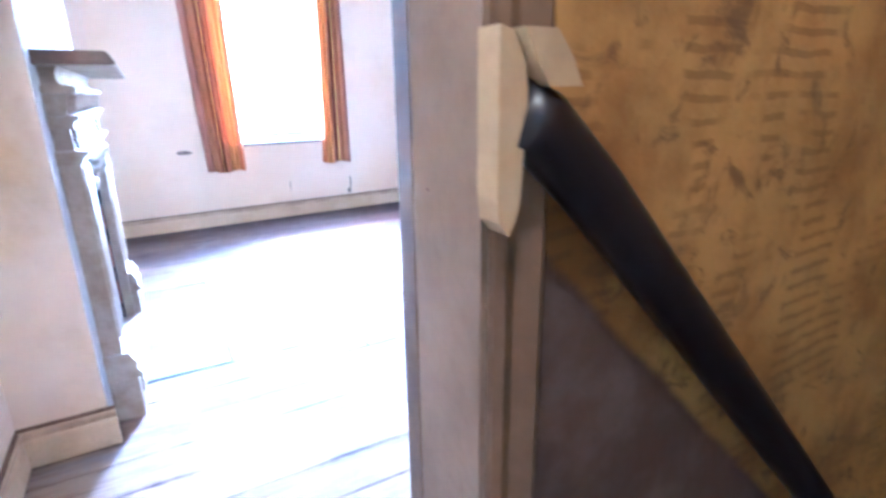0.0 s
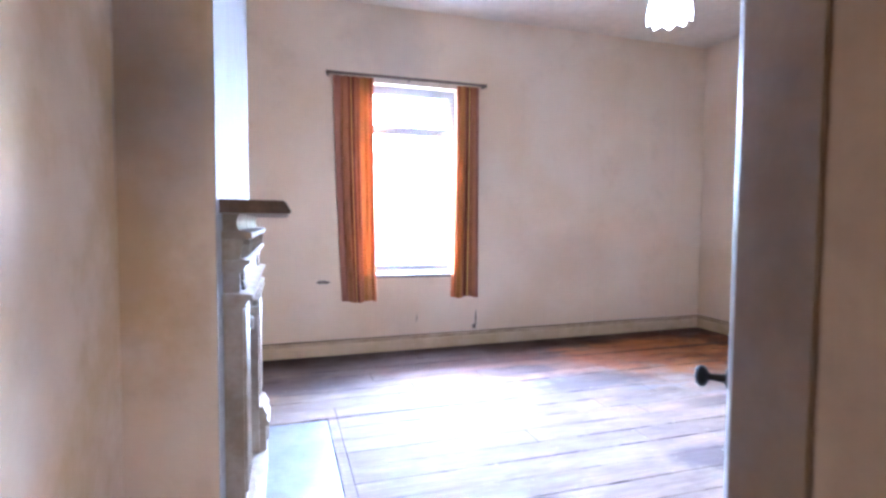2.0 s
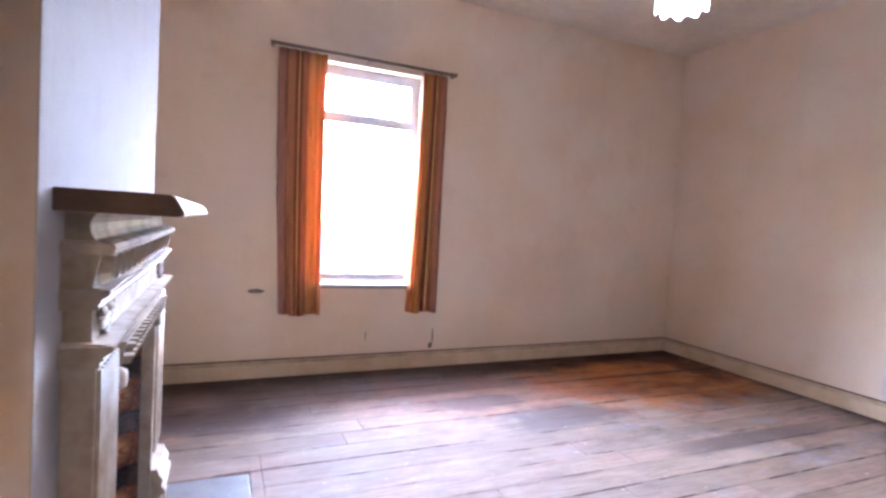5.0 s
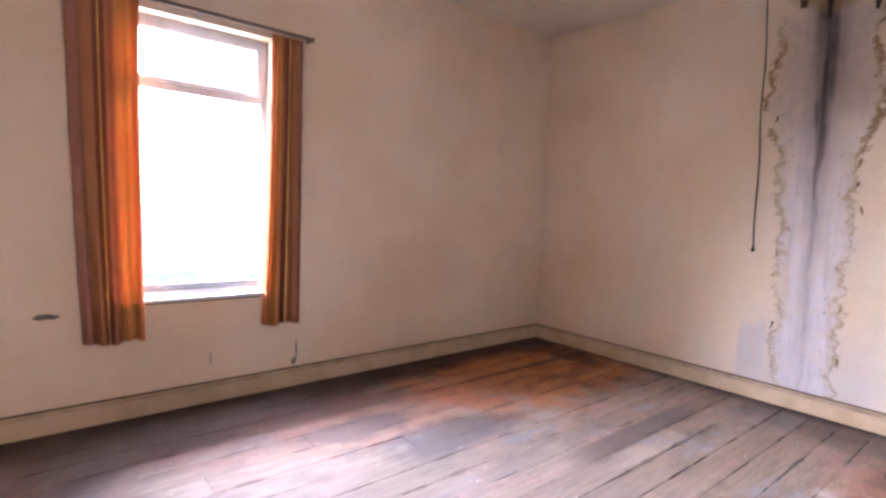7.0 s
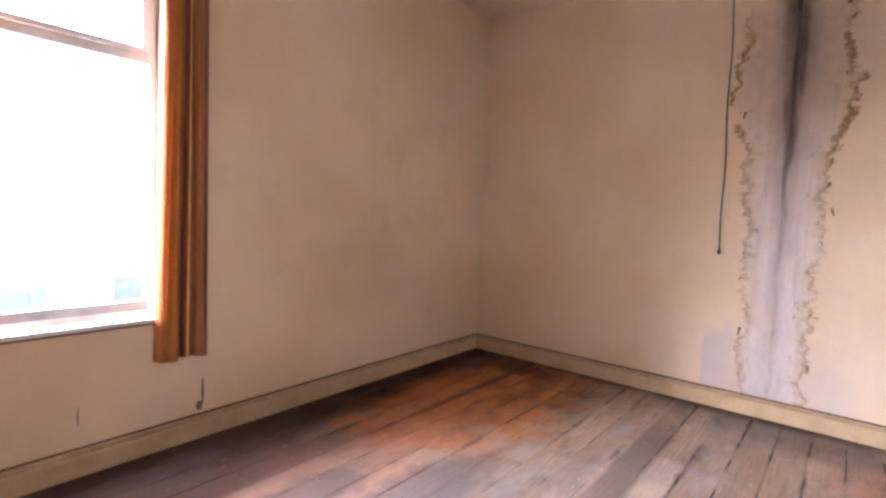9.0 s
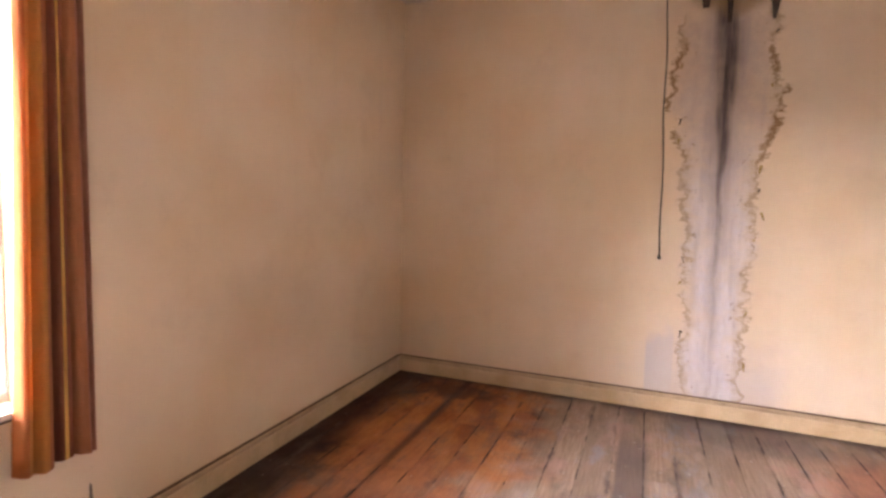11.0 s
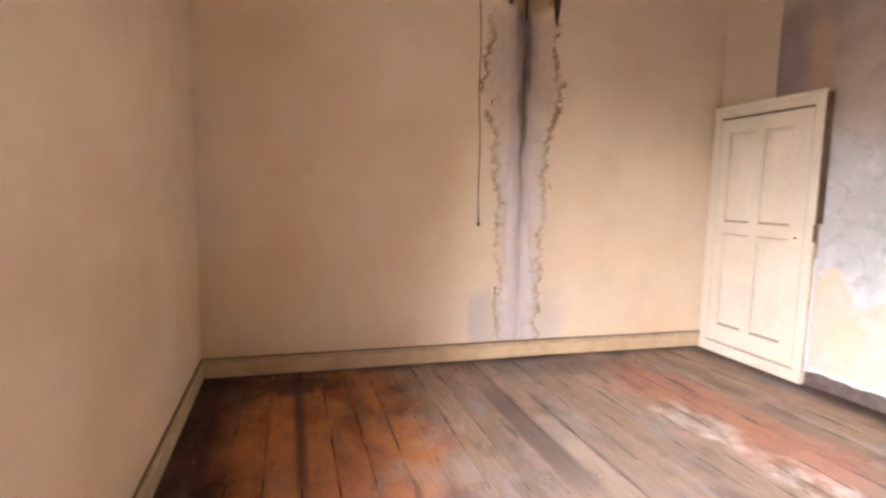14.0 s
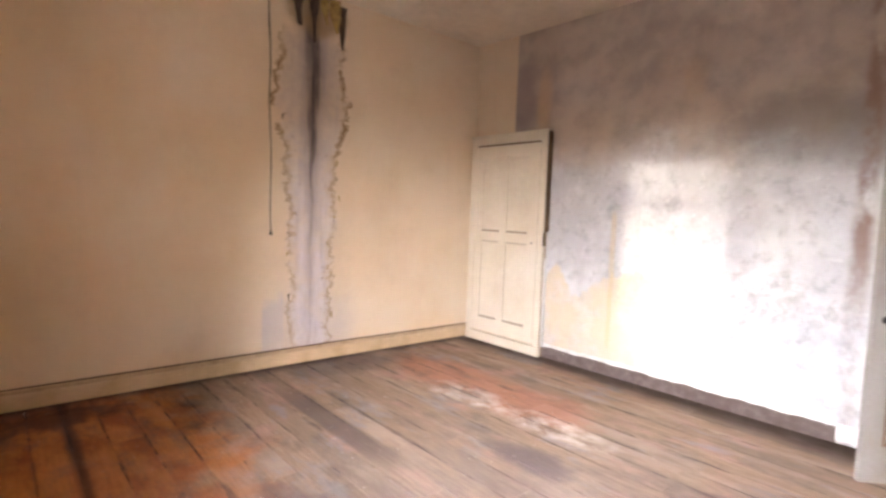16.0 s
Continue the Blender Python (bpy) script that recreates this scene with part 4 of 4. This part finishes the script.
run("cornice_top", [(0, 1.2022), (0.084, 1.2022), (0.070, 1.2062), (0, 1.2062)], 2.93, 4.23)
fireplace.children[-1].data.materials[0] = M["shelf_end"]
# backing coloured dark brown, as the shade between the leaves
run("frieze_back", [(0, 1.1148), (0.046, 1.1148), (0.046, 1.179), (0, 1.179)], 2.945, 4.215)
fireplace.children[-1].data.materials[0] = M["shelf_end"]
run("frieze_end", [(0, 1.1148), (0.052, 1.1148), (0.066, 1.179), (0, 1.179)], 2.935, 2.944)
run("frieze_end", [(0, 1.1148), (0.052, 1.1148), (0.066, 1.179), (0, 1.179)], 4.216, 4.225)
run("upper_mould", [(0, 1.072), (0.062, 1.072), (0.066, 1.078), (0.062, 1.082), (0.070, 1.086), (0.067, 1.091), (0.082, 1.100), (0.084, 1.111), (0, 1.111)], 2.93, 4.23)
run("upper_mould_top", [(0, 1.1112), (0.080, 1.1112), (0.060, 1.1145), (0, 1.1145)], 2.935, 4.225)
fireplace.children[-1].data.materials[0] = M["grime"]
run("frieze", [(0, 1.001), (0.050, 1.001), (0.050, 1.071), (0, 1.071)], FY0 + 0.012, FY1 - 0.012)
run("lower_mould", [(0, 0.957), (0.066, 0.957), (0.070, 0.963), (0.067, 0.968), (0.076, 0.972), (0.074, 0.978), (0.090, 0.989), (0.092, 0.999), (0, 1.0)], 2.93, 4.20)
run("lower_mould_top", [(0, 1.0002), (0.086, 1.0002), (0.060, 1.0035), (0, 1.0035)], 2.935, 4.195)
fireplace.children[-1].data.materials[0] = M["grime"]
run("arch_band", [(0.02, 0.885), (0.052, 0.885), (0.072, 0.903), (0.080, 0.956), (0.02, 0.956)], FY0 + PW, FY1 - PW, "sloping band with a raised pattern")


def leaf_ornament(bm, y, z, w, h, x):
    """A rounded tongue leaf: a domed shield with a hollow middle and a raised rim."""
    shape = ((0.0, 0.0), (0.45, 0.14), (0.80, 0.38), (1.0, 0.70), (0.92, 1.0), (-0.92, 1.0), (-1.0, 0.70), (-0.80, 0.38), (-0.45, 0.14))
    rim = [bm.verts.new((x + 0.004, y + w * a, z + h * b)) for a, b in shape]
    ridge = [bm.verts.new((x + 0.026 + 0.008 * b, y + 0.80 * w * a, z + h * (0.12 + 0.84 * b))) for a, b in shape]
    dip = bm.verts.new((x + 0.014, y, z + 0.62 * h))
    n = len(shape)
    for k in range(n):
        bm.faces.new((rim[k], rim[(k + 1) % n], ridge[(k + 1) % n], ridge[k]))
        bm.faces.new((ridge[k], ridge[(k + 1) % n], dip))
    bmesh.ops.recalc_face_normals(bm, faces=bm.faces)


for k in range(15):
    bm = bmesh.new()
    leaf_ornament(bm, 2.985 + 0.0812 * k, 1.114, 0.031, 0.066, BREAST + 0.050)
    part("leaf", bm, "iron_paint", fireplace)
for k in range(14):
    bm = bmesh.new()
    leaf_ornament(bm, 3.0256 + 0.0812 * k, 1.128, 0.010, 0.050, BREAST + 0.050)
    part("dart", bm, "iron_paint", fireplace)
for k in range(16):
    for z in (0.896, 0.924):
        bm = bmesh.new()
        leaf_ornament(bm, FY0 + PW + 0.022 + 0.0505 * k, z, 0.018, 0.026, BREAST + 0.060 + 0.10 * (z - 0.885))
        part("rosette", bm, "iron_paint", fireplace)


def scroll(bm, y, z, r, x):
    """A raised scroll line in the plane of the fireplace front."""
    pts = []
    for k in range(26):
        a = 0.5 + k * 0.42
        rr = r * (1 - k / 30)
        pts.append((x, y + rr * math.cos(a), z + rr * math.sin(a)))
    rail = tube(pts, 0.0075, 6)
    data = bpy.data.meshes.new("scroll")
    rail.to_mesh(data)
    rail.free()
    bm.from_mesh(data)
    bpy.data.meshes.remove(data)


for y in (FY0 + PW / 2, FY1 - PW / 2):
    bm = bmesh.new()
    for dy, dz, r in ((-0.034, 0.010, 0.032), (0.034, 0.010, 0.032), (0.0, -0.016, 0.026)):
        scroll(bm, y + dy, 1.036 + dz, r, BREAST + 0.056)
    part("scrollwork", bm, "iron_paint", fireplace, "raised leafy scrollwork")
for side, y0, y1 in ((0, FY0, FY0 + PW), (1, FY1 - PW, FY1)):
    pil = part("pilaster", boxed(BREAST, y0, 0.27, BREAST + 0.060, y1, 0.9565, bevel=0.003), "iron_paint", fireplace, "fluted cream pilaster")
    for k in range(7):
        yy = y0 + 0.020 + 0.0292 * k
        part("flute", tube([(BREAST + 0.0605, yy, 0.33), (BREAST + 0.0605, yy, 0.945)], 0.0095, 8), "iron_paint", pil, "", True)
    foot = part("plinth", boxed(BREAST, y0 - 0.012, 0.0, BREAST + 0.095, y1 + 0.012, 0.17, bevel=0.006), "iron_paint", fireplace)
    part("plinth_mould", sweep([(0, 0.17), (0.108, 0.17), (0.110, 0.185), (0.096, 0.205), (0.102, 0.228), (0.088, 0.250), (0.080, 0.272), (0, 0.272)], lambda u, v: (BREAST + u, y0 - 0.016, v), lambda u, v: (BREAST + u, y1 + 0.016, v)), "iron_paint", foot)
    bm = bmesh.new()
    scroll(bm, (y0 + y1) / 2, 0.09, 0.05, BREAST + 0.097)
    part("plinth_scroll", bm, "iron_paint", foot)
    con = part("console", lathe([(0.001, -0.02), (0.020, -0.02), (0.028, -0.008), (0.028, 0.008), (0.020, 0.02), (0.001, 0.02)], 16), "iron_paint", fireplace, "", True)
    con.matrix_local = pose(BREAST + 0.060, y1 + 0.022 if side == 0 else y0 - 0.022, 0.862, 0, 90, 0)
# splayed cheeks with tiles, hood, firebox set back into the breast
CH0, CH1 = FY0 + PW, FY1 - PW
for side in (0, 1):
    ya, yb = (CH0 + 0.034, CH0 + 0.158) if side == 0 else (CH1 - 0.034, CH1 - 0.158)
    xa, xb = BREAST + 0.020, BREAST - 0.125
    way = math.degrees(math.atan2(yb - ya, xb - xa))
    length = math.hypot(yb - ya, xb - xa)
    face = 1 if side else -1
    cheek = part("cheek", boxed(0, min(0, 0.012 * -face), 0.04, length, max(0, 0.012 * -face), 0.884), "iron_dark", fireplace, "splayed iron cheek set with tiles")
    cheek.matrix_local = pose(xa, ya, 0, 0, 0, way)
    z = 0.050
    for k in range(8):
        h = 0.128 if k % 2 else 0.074
        tile = part("tile", boxed(-0.085, -0.004, -h / 2 + 0.002, 0.085, 0.004, h / 2 - 0.002, bevel=0.0012), "flower_tile" if k % 2 else "black_tile", cheek, "brown flowered tile" if k % 2 else "narrow black tile")
        tile.matrix_local = pose(length / 2, 0.006 * face, z + h / 2)
        z += h
    inner = part("inner_frame", boxed(BREAST - 0.002, CH0 if side == 0 else CH1 - 0.03, 0.04, BREAST + 0.060, CH0 + 0.03 if side == 0 else CH1, 0.884, bevel=0.003), "iron_paint", fireplace)
part("firebox", boxed(BREAST - 0.150, CH0 + 0.04, 0.02, BREAST - 0.135, CH1 - 0.04, 0.884), "iron_dark", fireplace, "closed black firebox plate")
part("hood", sweep([(0, 0.62), (0.05, 0.60), (0.058, 0.80), (0.04, 0.884), (0, 0.884)], lambda u, v: (BREAST - 0.130 + u, CH0 + 0.165, v), lambda u, v: (BREAST - 0.130 + u, CH1 - 0.165, v)), "iron_dark", fireplace)
part("kerb", boxed(BREAST - 0.002, CH0 + 0.002, 0.0, BREAST + 0.10, CH1 - 0.002, 0.04, bevel=0.006), "iron_paint", fireplace, "low cream kerb")
hearth = structure("hearth", boxed(BREAST, 3.205, -0.03, 0.276, 4.385, 0.003, bevel=0.003), "hearth", "flush pale stone hearth slab", "hearth")

# ---- cupboard in the corner ----
cupboard = thing("cupboard", "tall cream cupboard with a four-panel door in the corner", "cupboard")
CX0, CX1, CY = 3.555, EAST - 0.001, 1.535
# body coloured tan so that the gaps round the door read as shaded
part("body", boxed(CX0 + 0.004, SOUTH + 0.004, 0.0, CX1, CY - 0.028, 2.205), "bead", cupboard)
for x0, x1 in ((CX0, CX0 + 0.075), (CX1 - 0.085, CX1)):
    part("casing", boxed(x0, CY - 0.028, 0.0, x1, CY, 2.20, bevel=0.004), "cupboard", cupboard)
part("top_rail", boxed(CX0 + 0.075, CY - 0.028, 2.13, CX1 - 0.085, CY, 2.20, bevel=0.003), "cupboard", cupboard)
part("cornice", sweep([(0, 0), (0.012, 0), (0.026, 0.016), (0.030, 0.028), (0, 0.028)], lambda u, v: (CX0 - 0.004, CY - 0.01 + u, 2.201 + v), lambda u, v: (CX1, CY - 0.01 + u, 2.201 + v)), "cupboard", cupboard)
part("plinth", boxed(CX0 - 0.010, CY - 0.028, 0.0, CX1, CY + 0.014, 0.095, bevel=0.006), "cupboard", cupboard)
DX0, DX1 = CX0 + 0.080, CX1 - 0.090
cdoor = part("cupboard_door", boxed(DX0 + 0.004, CY - 0.0275, 0.106, DX1, CY - 0.018, 2.112), "cupboard", cupboard)
for x0, z0, x1, z1 in ((DX0, 0.112, DX0 + 0.125, 2.112), (DX1 - 0.10, 0.112, DX1, 2.112), (4.045, 0.26, 4.14, 2.0), (DX0 + 0.125, 0.112, DX1 - 0.10, 0.26), (DX0 + 0.125, 1.105, 4.045, 1.205), (4.14, 1.105, DX1 - 0.10, 1.205), (DX0 + 0.125, 2.0, DX1 - 0.10, 2.112)):
    part("door_rail", boxed(x0, CY - 0.018, z0, x1, CY - 0.003, z1, bevel=0.002), "cupboard", cdoor)
for x0, x1 in ((DX0 + 0.125, 4.045), (4.14, DX1 - 0.10)):
    for z0, z1 in ((0.26, 1.105), (1.205, 2.0)):
        bm = bmesh.new()
        a = [bm.verts.new(p) for p in ((x0 + 0.006, CY - 0.0175, z0 + 0.006), (x1 - 0.006, CY - 0.0175, z0 + 0.006), (x1 - 0.006, CY - 0.0175, z1 - 0.006), (x0 + 0.006, CY - 0.0175, z1 - 0.006))]
        b = [bm.verts.new(p) for p in ((x0 + 0.035, CY - 0.008, z0 + 0.035), (x1 - 0.035, CY - 0.008, z0 + 0.035), (x1 - 0.035, CY - 0.008, z1 - 0.035), (x0 + 0.035, CY - 0.008, z1 - 0.035))]
        for k in range(4):
            bm.faces.new((a[k], a[(k + 1) % 4], b[(k + 1) % 4], b[k]))
        bm.faces.new(b)
        bmesh.ops.recalc_face_normals(bm, faces=bm.faces)
        part("door_panel", bm, "cupboard", cdoor)
# beads darkened in colour for the panels' grime and shade lines
for x0, x1 in ((DX0 + 0.125, 4.045), (4.14, DX1 - 0.10)):
    for z in (0.262, 1.096, 1.207):
        part("panel_bead", boxed(x0 + 0.004, CY - 0.0175, z, x1 - 0.004, CY - 0.0045, z + 0.020, bevel=0.003), "grime", cdoor, "bead at the panel's edge, darkened for grime and shade")
# dark strips fill the gaps round the door in place of their shade
for x0, z0, x1, z1 in ((DX0 - 0.004, 2.1135, DX1 + 0.004, 2.1285), (DX0 - 0.0045, 0.098, DX0 - 0.0005, 2.1125)):
    part("door_gap", boxed(x0, CY - 0.0272, z0, x1, CY - 0.006, z1), "dark_line", cupboard, "dark strip for the shade in the gap round the door")
part("keyhole", tube([(3.70, CY - 0.004, 1.12), (3.70, CY + 0.001, 1.12)], 0.009, 12), "black_metal", cdoor, "dark keyhole")
part("latch", boxed(CX0 - 0.006, CY - 0.035, 1.10, CX0 + 0.003, CY + 0.004, 1.235, bevel=0.002), "brass", cupboard, "rusty latch plate")
part("gap_filler", boxed(CX0 - 0.020, SOUTH + 0.002, 0.10, CX0 - 0.001, CY - 0.03, 0.98, bevel=0.004), "white", cupboard, "white filler strip at its side")
part("dark_joint", boxed(CX0 - 0.016, SOUTH + 0.002, 1.24, CX0 - 0.001, CY - 0.006, 2.21), "dark_line", cupboard, "dark strip in the joint against the wall")

# ---- pull cord, peeling paper ----
cord = thing("pull_cord", "black pull cord hanging down the damp wall", "cord")
part("cord", tube([(EAST - 0.012, 3.865 - 0.034 * k / 12 + 0.006 * math.sin(k * 1.3), TOP - (TOP - 1.20) * k / 12) for k in range(13)], 0.0045, 8), "cord", cord, "", True)
end = part("toggle", lathe([(0.0005, 0.0), (0.011, 0.004), (0.013, 0.014), (0.008, 0.030), (0.004, 0.044), (0.0005, 0.046)], 14), "cord", cord, "", True)
end.matrix_local = pose(EAST - 0.014, 3.832, 1.158)


def curl(name, y, z, w, h, bend, lean, material, label=""):
    """A strip of paper peeling away from the east wall, curled outwards."""
    bm = bmesh.new()
    rows = []
    for j in range(9):
        s = j / 8
        out = 0.003 + bend * s * s
        ww = w * (1 - 0.75 * s) * (0.9 + 0.2 * math.sin(7 * s + y * 9))
        row = []
        for i in range(5):
            q = i / 4 - 0.5
            row.append(bm.verts.new((EAST - out - 0.012 * math.cos(q * 3.1) * s, y + lean * s + ww * q, z - h * s)))
        rows.append(row)
    for lo, hi in zip(rows, rows[1:]):
        for i in range(4):
            bm.faces.new((lo[i], lo[i + 1], hi[i + 1], hi[i])).smooth = True
    ob = part(name, bm, material, wall_east, label, True)
    solid = ob.modifiers.new("paper", "SOLIDIFY")
    solid.thickness = 0.0025
    return ob


curl("peeling_paper", 3.62, 3.19, 0.13, 0.30, 0.05, 0.00, "dark_flake", "charred brown paper hanging loose")
curl("peeling_paper", 3.27, 3.20, 0.15, 0.30, 0.06, 0.01, "flake", "curled yellow paper hanging loose")
curl("peeling_paper", 3.37, 3.19, 0.10, 0.24, 0.05, 0.00, "flake", "")
curl("peeling_paper", 3.47, 3.21, 0.10, 0.42, 0.02, 0.00, "dark_flake", "")
curl("peeling_paper", 3.19, 3.16, 0.10, 0.38, 0.03, 0.02, "dark_flake", "")
for k in range(14):
    z = 2.70 - 0.17 * k + rng.uniform(-0.03, 0.03)
    s = (z - 0.2) / 2.7
    y = 3.46 + rng.choice((-1, 1)) * (0.19 + 0.10 * s) + rng.uniform(-0.025, 0.025)
    curl("paint_flake", y, z, rng.uniform(0.012, 0.03), rng.uniform(0.02, 0.07), rng.uniform(0.004, 0.012), rng.uniform(-0.02, 0.02), "flake" if k % 3 else "dark_flake")

# ---- scraps on the floor ----


def scrap(x, y, w, turn):
    """A torn bit of paper lying on the boards, one corner lifted."""
    bm = bmesh.new()
    pts = ((-1, -0.6), (-0.2, -0.75), (0.9, -0.5), (1, 0.4), (0.3, 0.7), (-0.8, 0.55))
    rim = [bm.verts.new((w * u * rng.uniform(0.8, 1.1), w * v * rng.uniform(0.8, 1.1), 0.0015 + (0.008 if k == 3 else 0.0))) for k, (u, v) in enumerate(pts)]
    mid = bm.verts.new((0, 0, 0.003))
    for k in range(6):
        bm.faces.new((rim[k], rim[(k + 1) % 6], mid))
    ob = part("paper_scrap", bm, "white")
    ob.matrix_world = pose(x, y, 0.0, 0, 0, turn)
    return tagged(ob, "torn white paper scrap lying on the floorboards", "paper scrap", "paper scraps")


scrap(0.395, 2.575, 0.048, 20)
scrap(0.36, 2.235, 0.040, 75)
scrap(0.62, 2.72, 0.018, 130)

# ---- ceiling lamp ----
lamp = thing("pendant_lamp", "white opal glass pendant lamp, lit, with a scalloped rim", "lamp")
part("ceiling_rose", lathe([(0.001, TOP - 0.028), (0.03, TOP - 0.028), (0.045, TOP - 0.015), (0.048, TOP)], 24), "white", lamp, "", True).location = (2.33, 3.87, 0)
part("flex", tube([(2.33, 3.87, TOP - 0.02), (2.33, 3.87, 2.78)], 0.004, 8), "white", lamp)


def frill(k, a, r, z):
    w = (1.0, 0.8, 0.5, 0.2, 0.0, 0.0, 0.0)[k]
    return r * (1 + 0.045 * w * math.sin(9 * a)), z - 0.012 * w * (1 + math.sin(9 * a))


shade = part("shade", lathe([(0.128, 2.502), (0.133, 2.54), (0.128, 2.59), (0.112, 2.655), (0.085, 2.71), (0.052, 2.75), (0.024, 2.775)], 54, frill), "opal", lamp, "glowing white scalloped glass shade", True)
shade.location = (2.33, 3.87, 0.016)
bulb = new("pendant_bulb", bpy.data.lights.new("pendant_bulb", "POINT"))
bulb.data.energy, bulb.data.color, bulb.data.shadow_soft_size = 0.1, (1.0, 0.82, 0.62), 0.05
bulb.location = (2.33, 3.87, 2.57)

# bare bulb added out of view over the landing, for the hall's warm light
hall_lamp = thing("hall_lamp", "bare lit bulb added out of view over the landing", "lamp")
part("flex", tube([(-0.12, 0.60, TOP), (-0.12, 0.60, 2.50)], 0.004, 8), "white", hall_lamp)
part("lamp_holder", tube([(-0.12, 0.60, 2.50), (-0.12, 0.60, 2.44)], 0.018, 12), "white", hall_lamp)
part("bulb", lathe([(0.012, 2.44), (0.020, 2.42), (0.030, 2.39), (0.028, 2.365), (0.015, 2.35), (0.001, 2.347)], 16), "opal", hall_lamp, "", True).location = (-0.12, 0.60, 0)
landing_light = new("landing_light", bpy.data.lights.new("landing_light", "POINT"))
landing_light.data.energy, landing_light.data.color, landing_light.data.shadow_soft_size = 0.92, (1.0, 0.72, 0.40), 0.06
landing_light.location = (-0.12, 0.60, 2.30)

# ---- outside ----
structure("ground", boxed(-400, 6.3, -3.75, 400, 900, -3.45), "pavement", "pale ground reaching to the horizon", "ground")
structure("road", boxed(-80, 11, -3.45, 80, 18, -3.446), "road", "grey asphalt street", "road")
structure("pavement_far", boxed(-80, 18, -3.45, 80, 21, -3.33), "pavement", "raised far pavement with a kerb", "pavement")
structure("pavement_near", boxed(-80, 8, -3.45, 80, 11, -3.33), "pavement", "raised near pavement with a kerb", "pavement")


def house(x0, x1, y0, depth, eaves, ridge, wall, label, front):
    """A low house across the street: walls, pitched roof, windows, shop front."""
    h = thing("house", label, "house", "houses across the street")
    part("wall", boxed(x0, y0, -3.33, x1, y0 + depth, eaves), wall, h)
    mid = y0 + depth / 2
    part("roof", sweep([(y0 - 0.3, eaves), (mid, ridge), (y0 + depth + 0.3, eaves), (mid, ridge - 0.25)], lambda u, v: (x0 + 0.01, u, v + 0.06), lambda u, v: (x1 - 0.01, u, v + 0.06)), "slate", h)
    n = max(2, int((x1 - x0) / 2.6))
    for k in range(n):
        cx = x0 + (x1 - x0) * (k + 0.5) / n
        w = part("window", boxed(cx - 0.5, y0 - 0.04, eaves - 1.7, cx + 0.5, y0 - 0.003, eaves - 0.5), "white", h)
        part("pane", boxed(cx - 0.42, y0 - 0.06, eaves - 1.62, cx + 0.42, y0 - 0.042, eaves - 0.58), "far_glass", w)
    if front:
        shop = part("shop_front", boxed(x0 + 0.3, y0 - 0.25, -3.33, x1 - 0.3, y0 - 0.003, -0.95), "teal", h, "teal painted shop front")
        for k in range(3):
            a = x0 + 0.6 + (x1 - x0 - 1.2) * k / 3
            part("pane", boxed(a + 0.1, y0 - 0.28, -2.8, a + (x1 - x0 - 1.2) / 3 - 0.1, y0 - 0.252, -1.35), "far_glass", shop)
    return h


house(-8, -1.0, 21.2, 7, -0.4, 1.2, "render_wall", "pale rendered house with a slate roof", False)
house(-1.0, 5.2, 21.2, 7, -0.55, 0.95, "render_wall", "low pale shop with a teal front", True)
house(5.2, 12.5, 21.2, 7, -0.5, 1.0, "render_wall", "pale rendered house beside the shop", False)
house(12.5, 22, 21.2, 7, -0.3, 1.0, "brick", "red brick house down the street", True)

# ---- floorboards, the nearest pieces ----
floor = tagged(new("floor"), "worn wide floorboards, pale and stained, orange-brown in one corner", "floor", "", "structure")


def board(x0, x1, y0, y1, top):
    """One floorboard: top edges eased, a slight cup across."""
    bm = bmesh.new()
    e = 0.0016
    prof = [(y0, -0.022), (y0, top - e), (y0 + e, top), (y1 - e, top), (y1, top - e), (y1, -0.022)]
    a = [bm.verts.new((x0, y, z + lift(x0, y))) for y, z in prof]
    b = [bm.verts.new((x1, y, z + lift(x1, y))) for y, z in prof]
    for k in range(5):
        bm.faces.new((a[k], a[k + 1], b[k + 1], b[k]))
    bm.faces.new(a[::-1])
    bm.faces.new(b)
    bmesh.ops.recalc_face_normals(bm, faces=bm.faces)
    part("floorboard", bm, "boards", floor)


BASE, STEP = 1.461, 0.1729
r = 0
while BASE + r * STEP < NORTH - 0.02:
    y0 = max(BASE + r * STEP, SOUTH)
    y1 = min(BASE + (r + 1) * STEP - rng.choice((0.0008, 0.0012, 0.0016, 0.0035)), NORTH)
    r += 1
    start = WEST if (y0 < BREAST_S - 0.01 or y1 > BREAST_N + 0.01) else BREAST
    if y1 > 3.20 and y0 < 4.44:
        start = 0.336
    cuts = [start]
    while EAST - cuts[-1] > 3.0:
        cuts.append(cuts[-1] + rng.uniform(1.0, 2.6))
    cuts.append(EAST)
    for x0, x1 in zip(cuts, cuts[1:]):
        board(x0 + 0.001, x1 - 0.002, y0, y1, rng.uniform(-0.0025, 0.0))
# boards framing the hearth
for x0, x1, y0, y1 in ((0.280, 0.334, 3.192, 4.386), (WEST, 0.334, 4.388, 4.571)):
    board(x0, x1, y0, y1, 0.001)
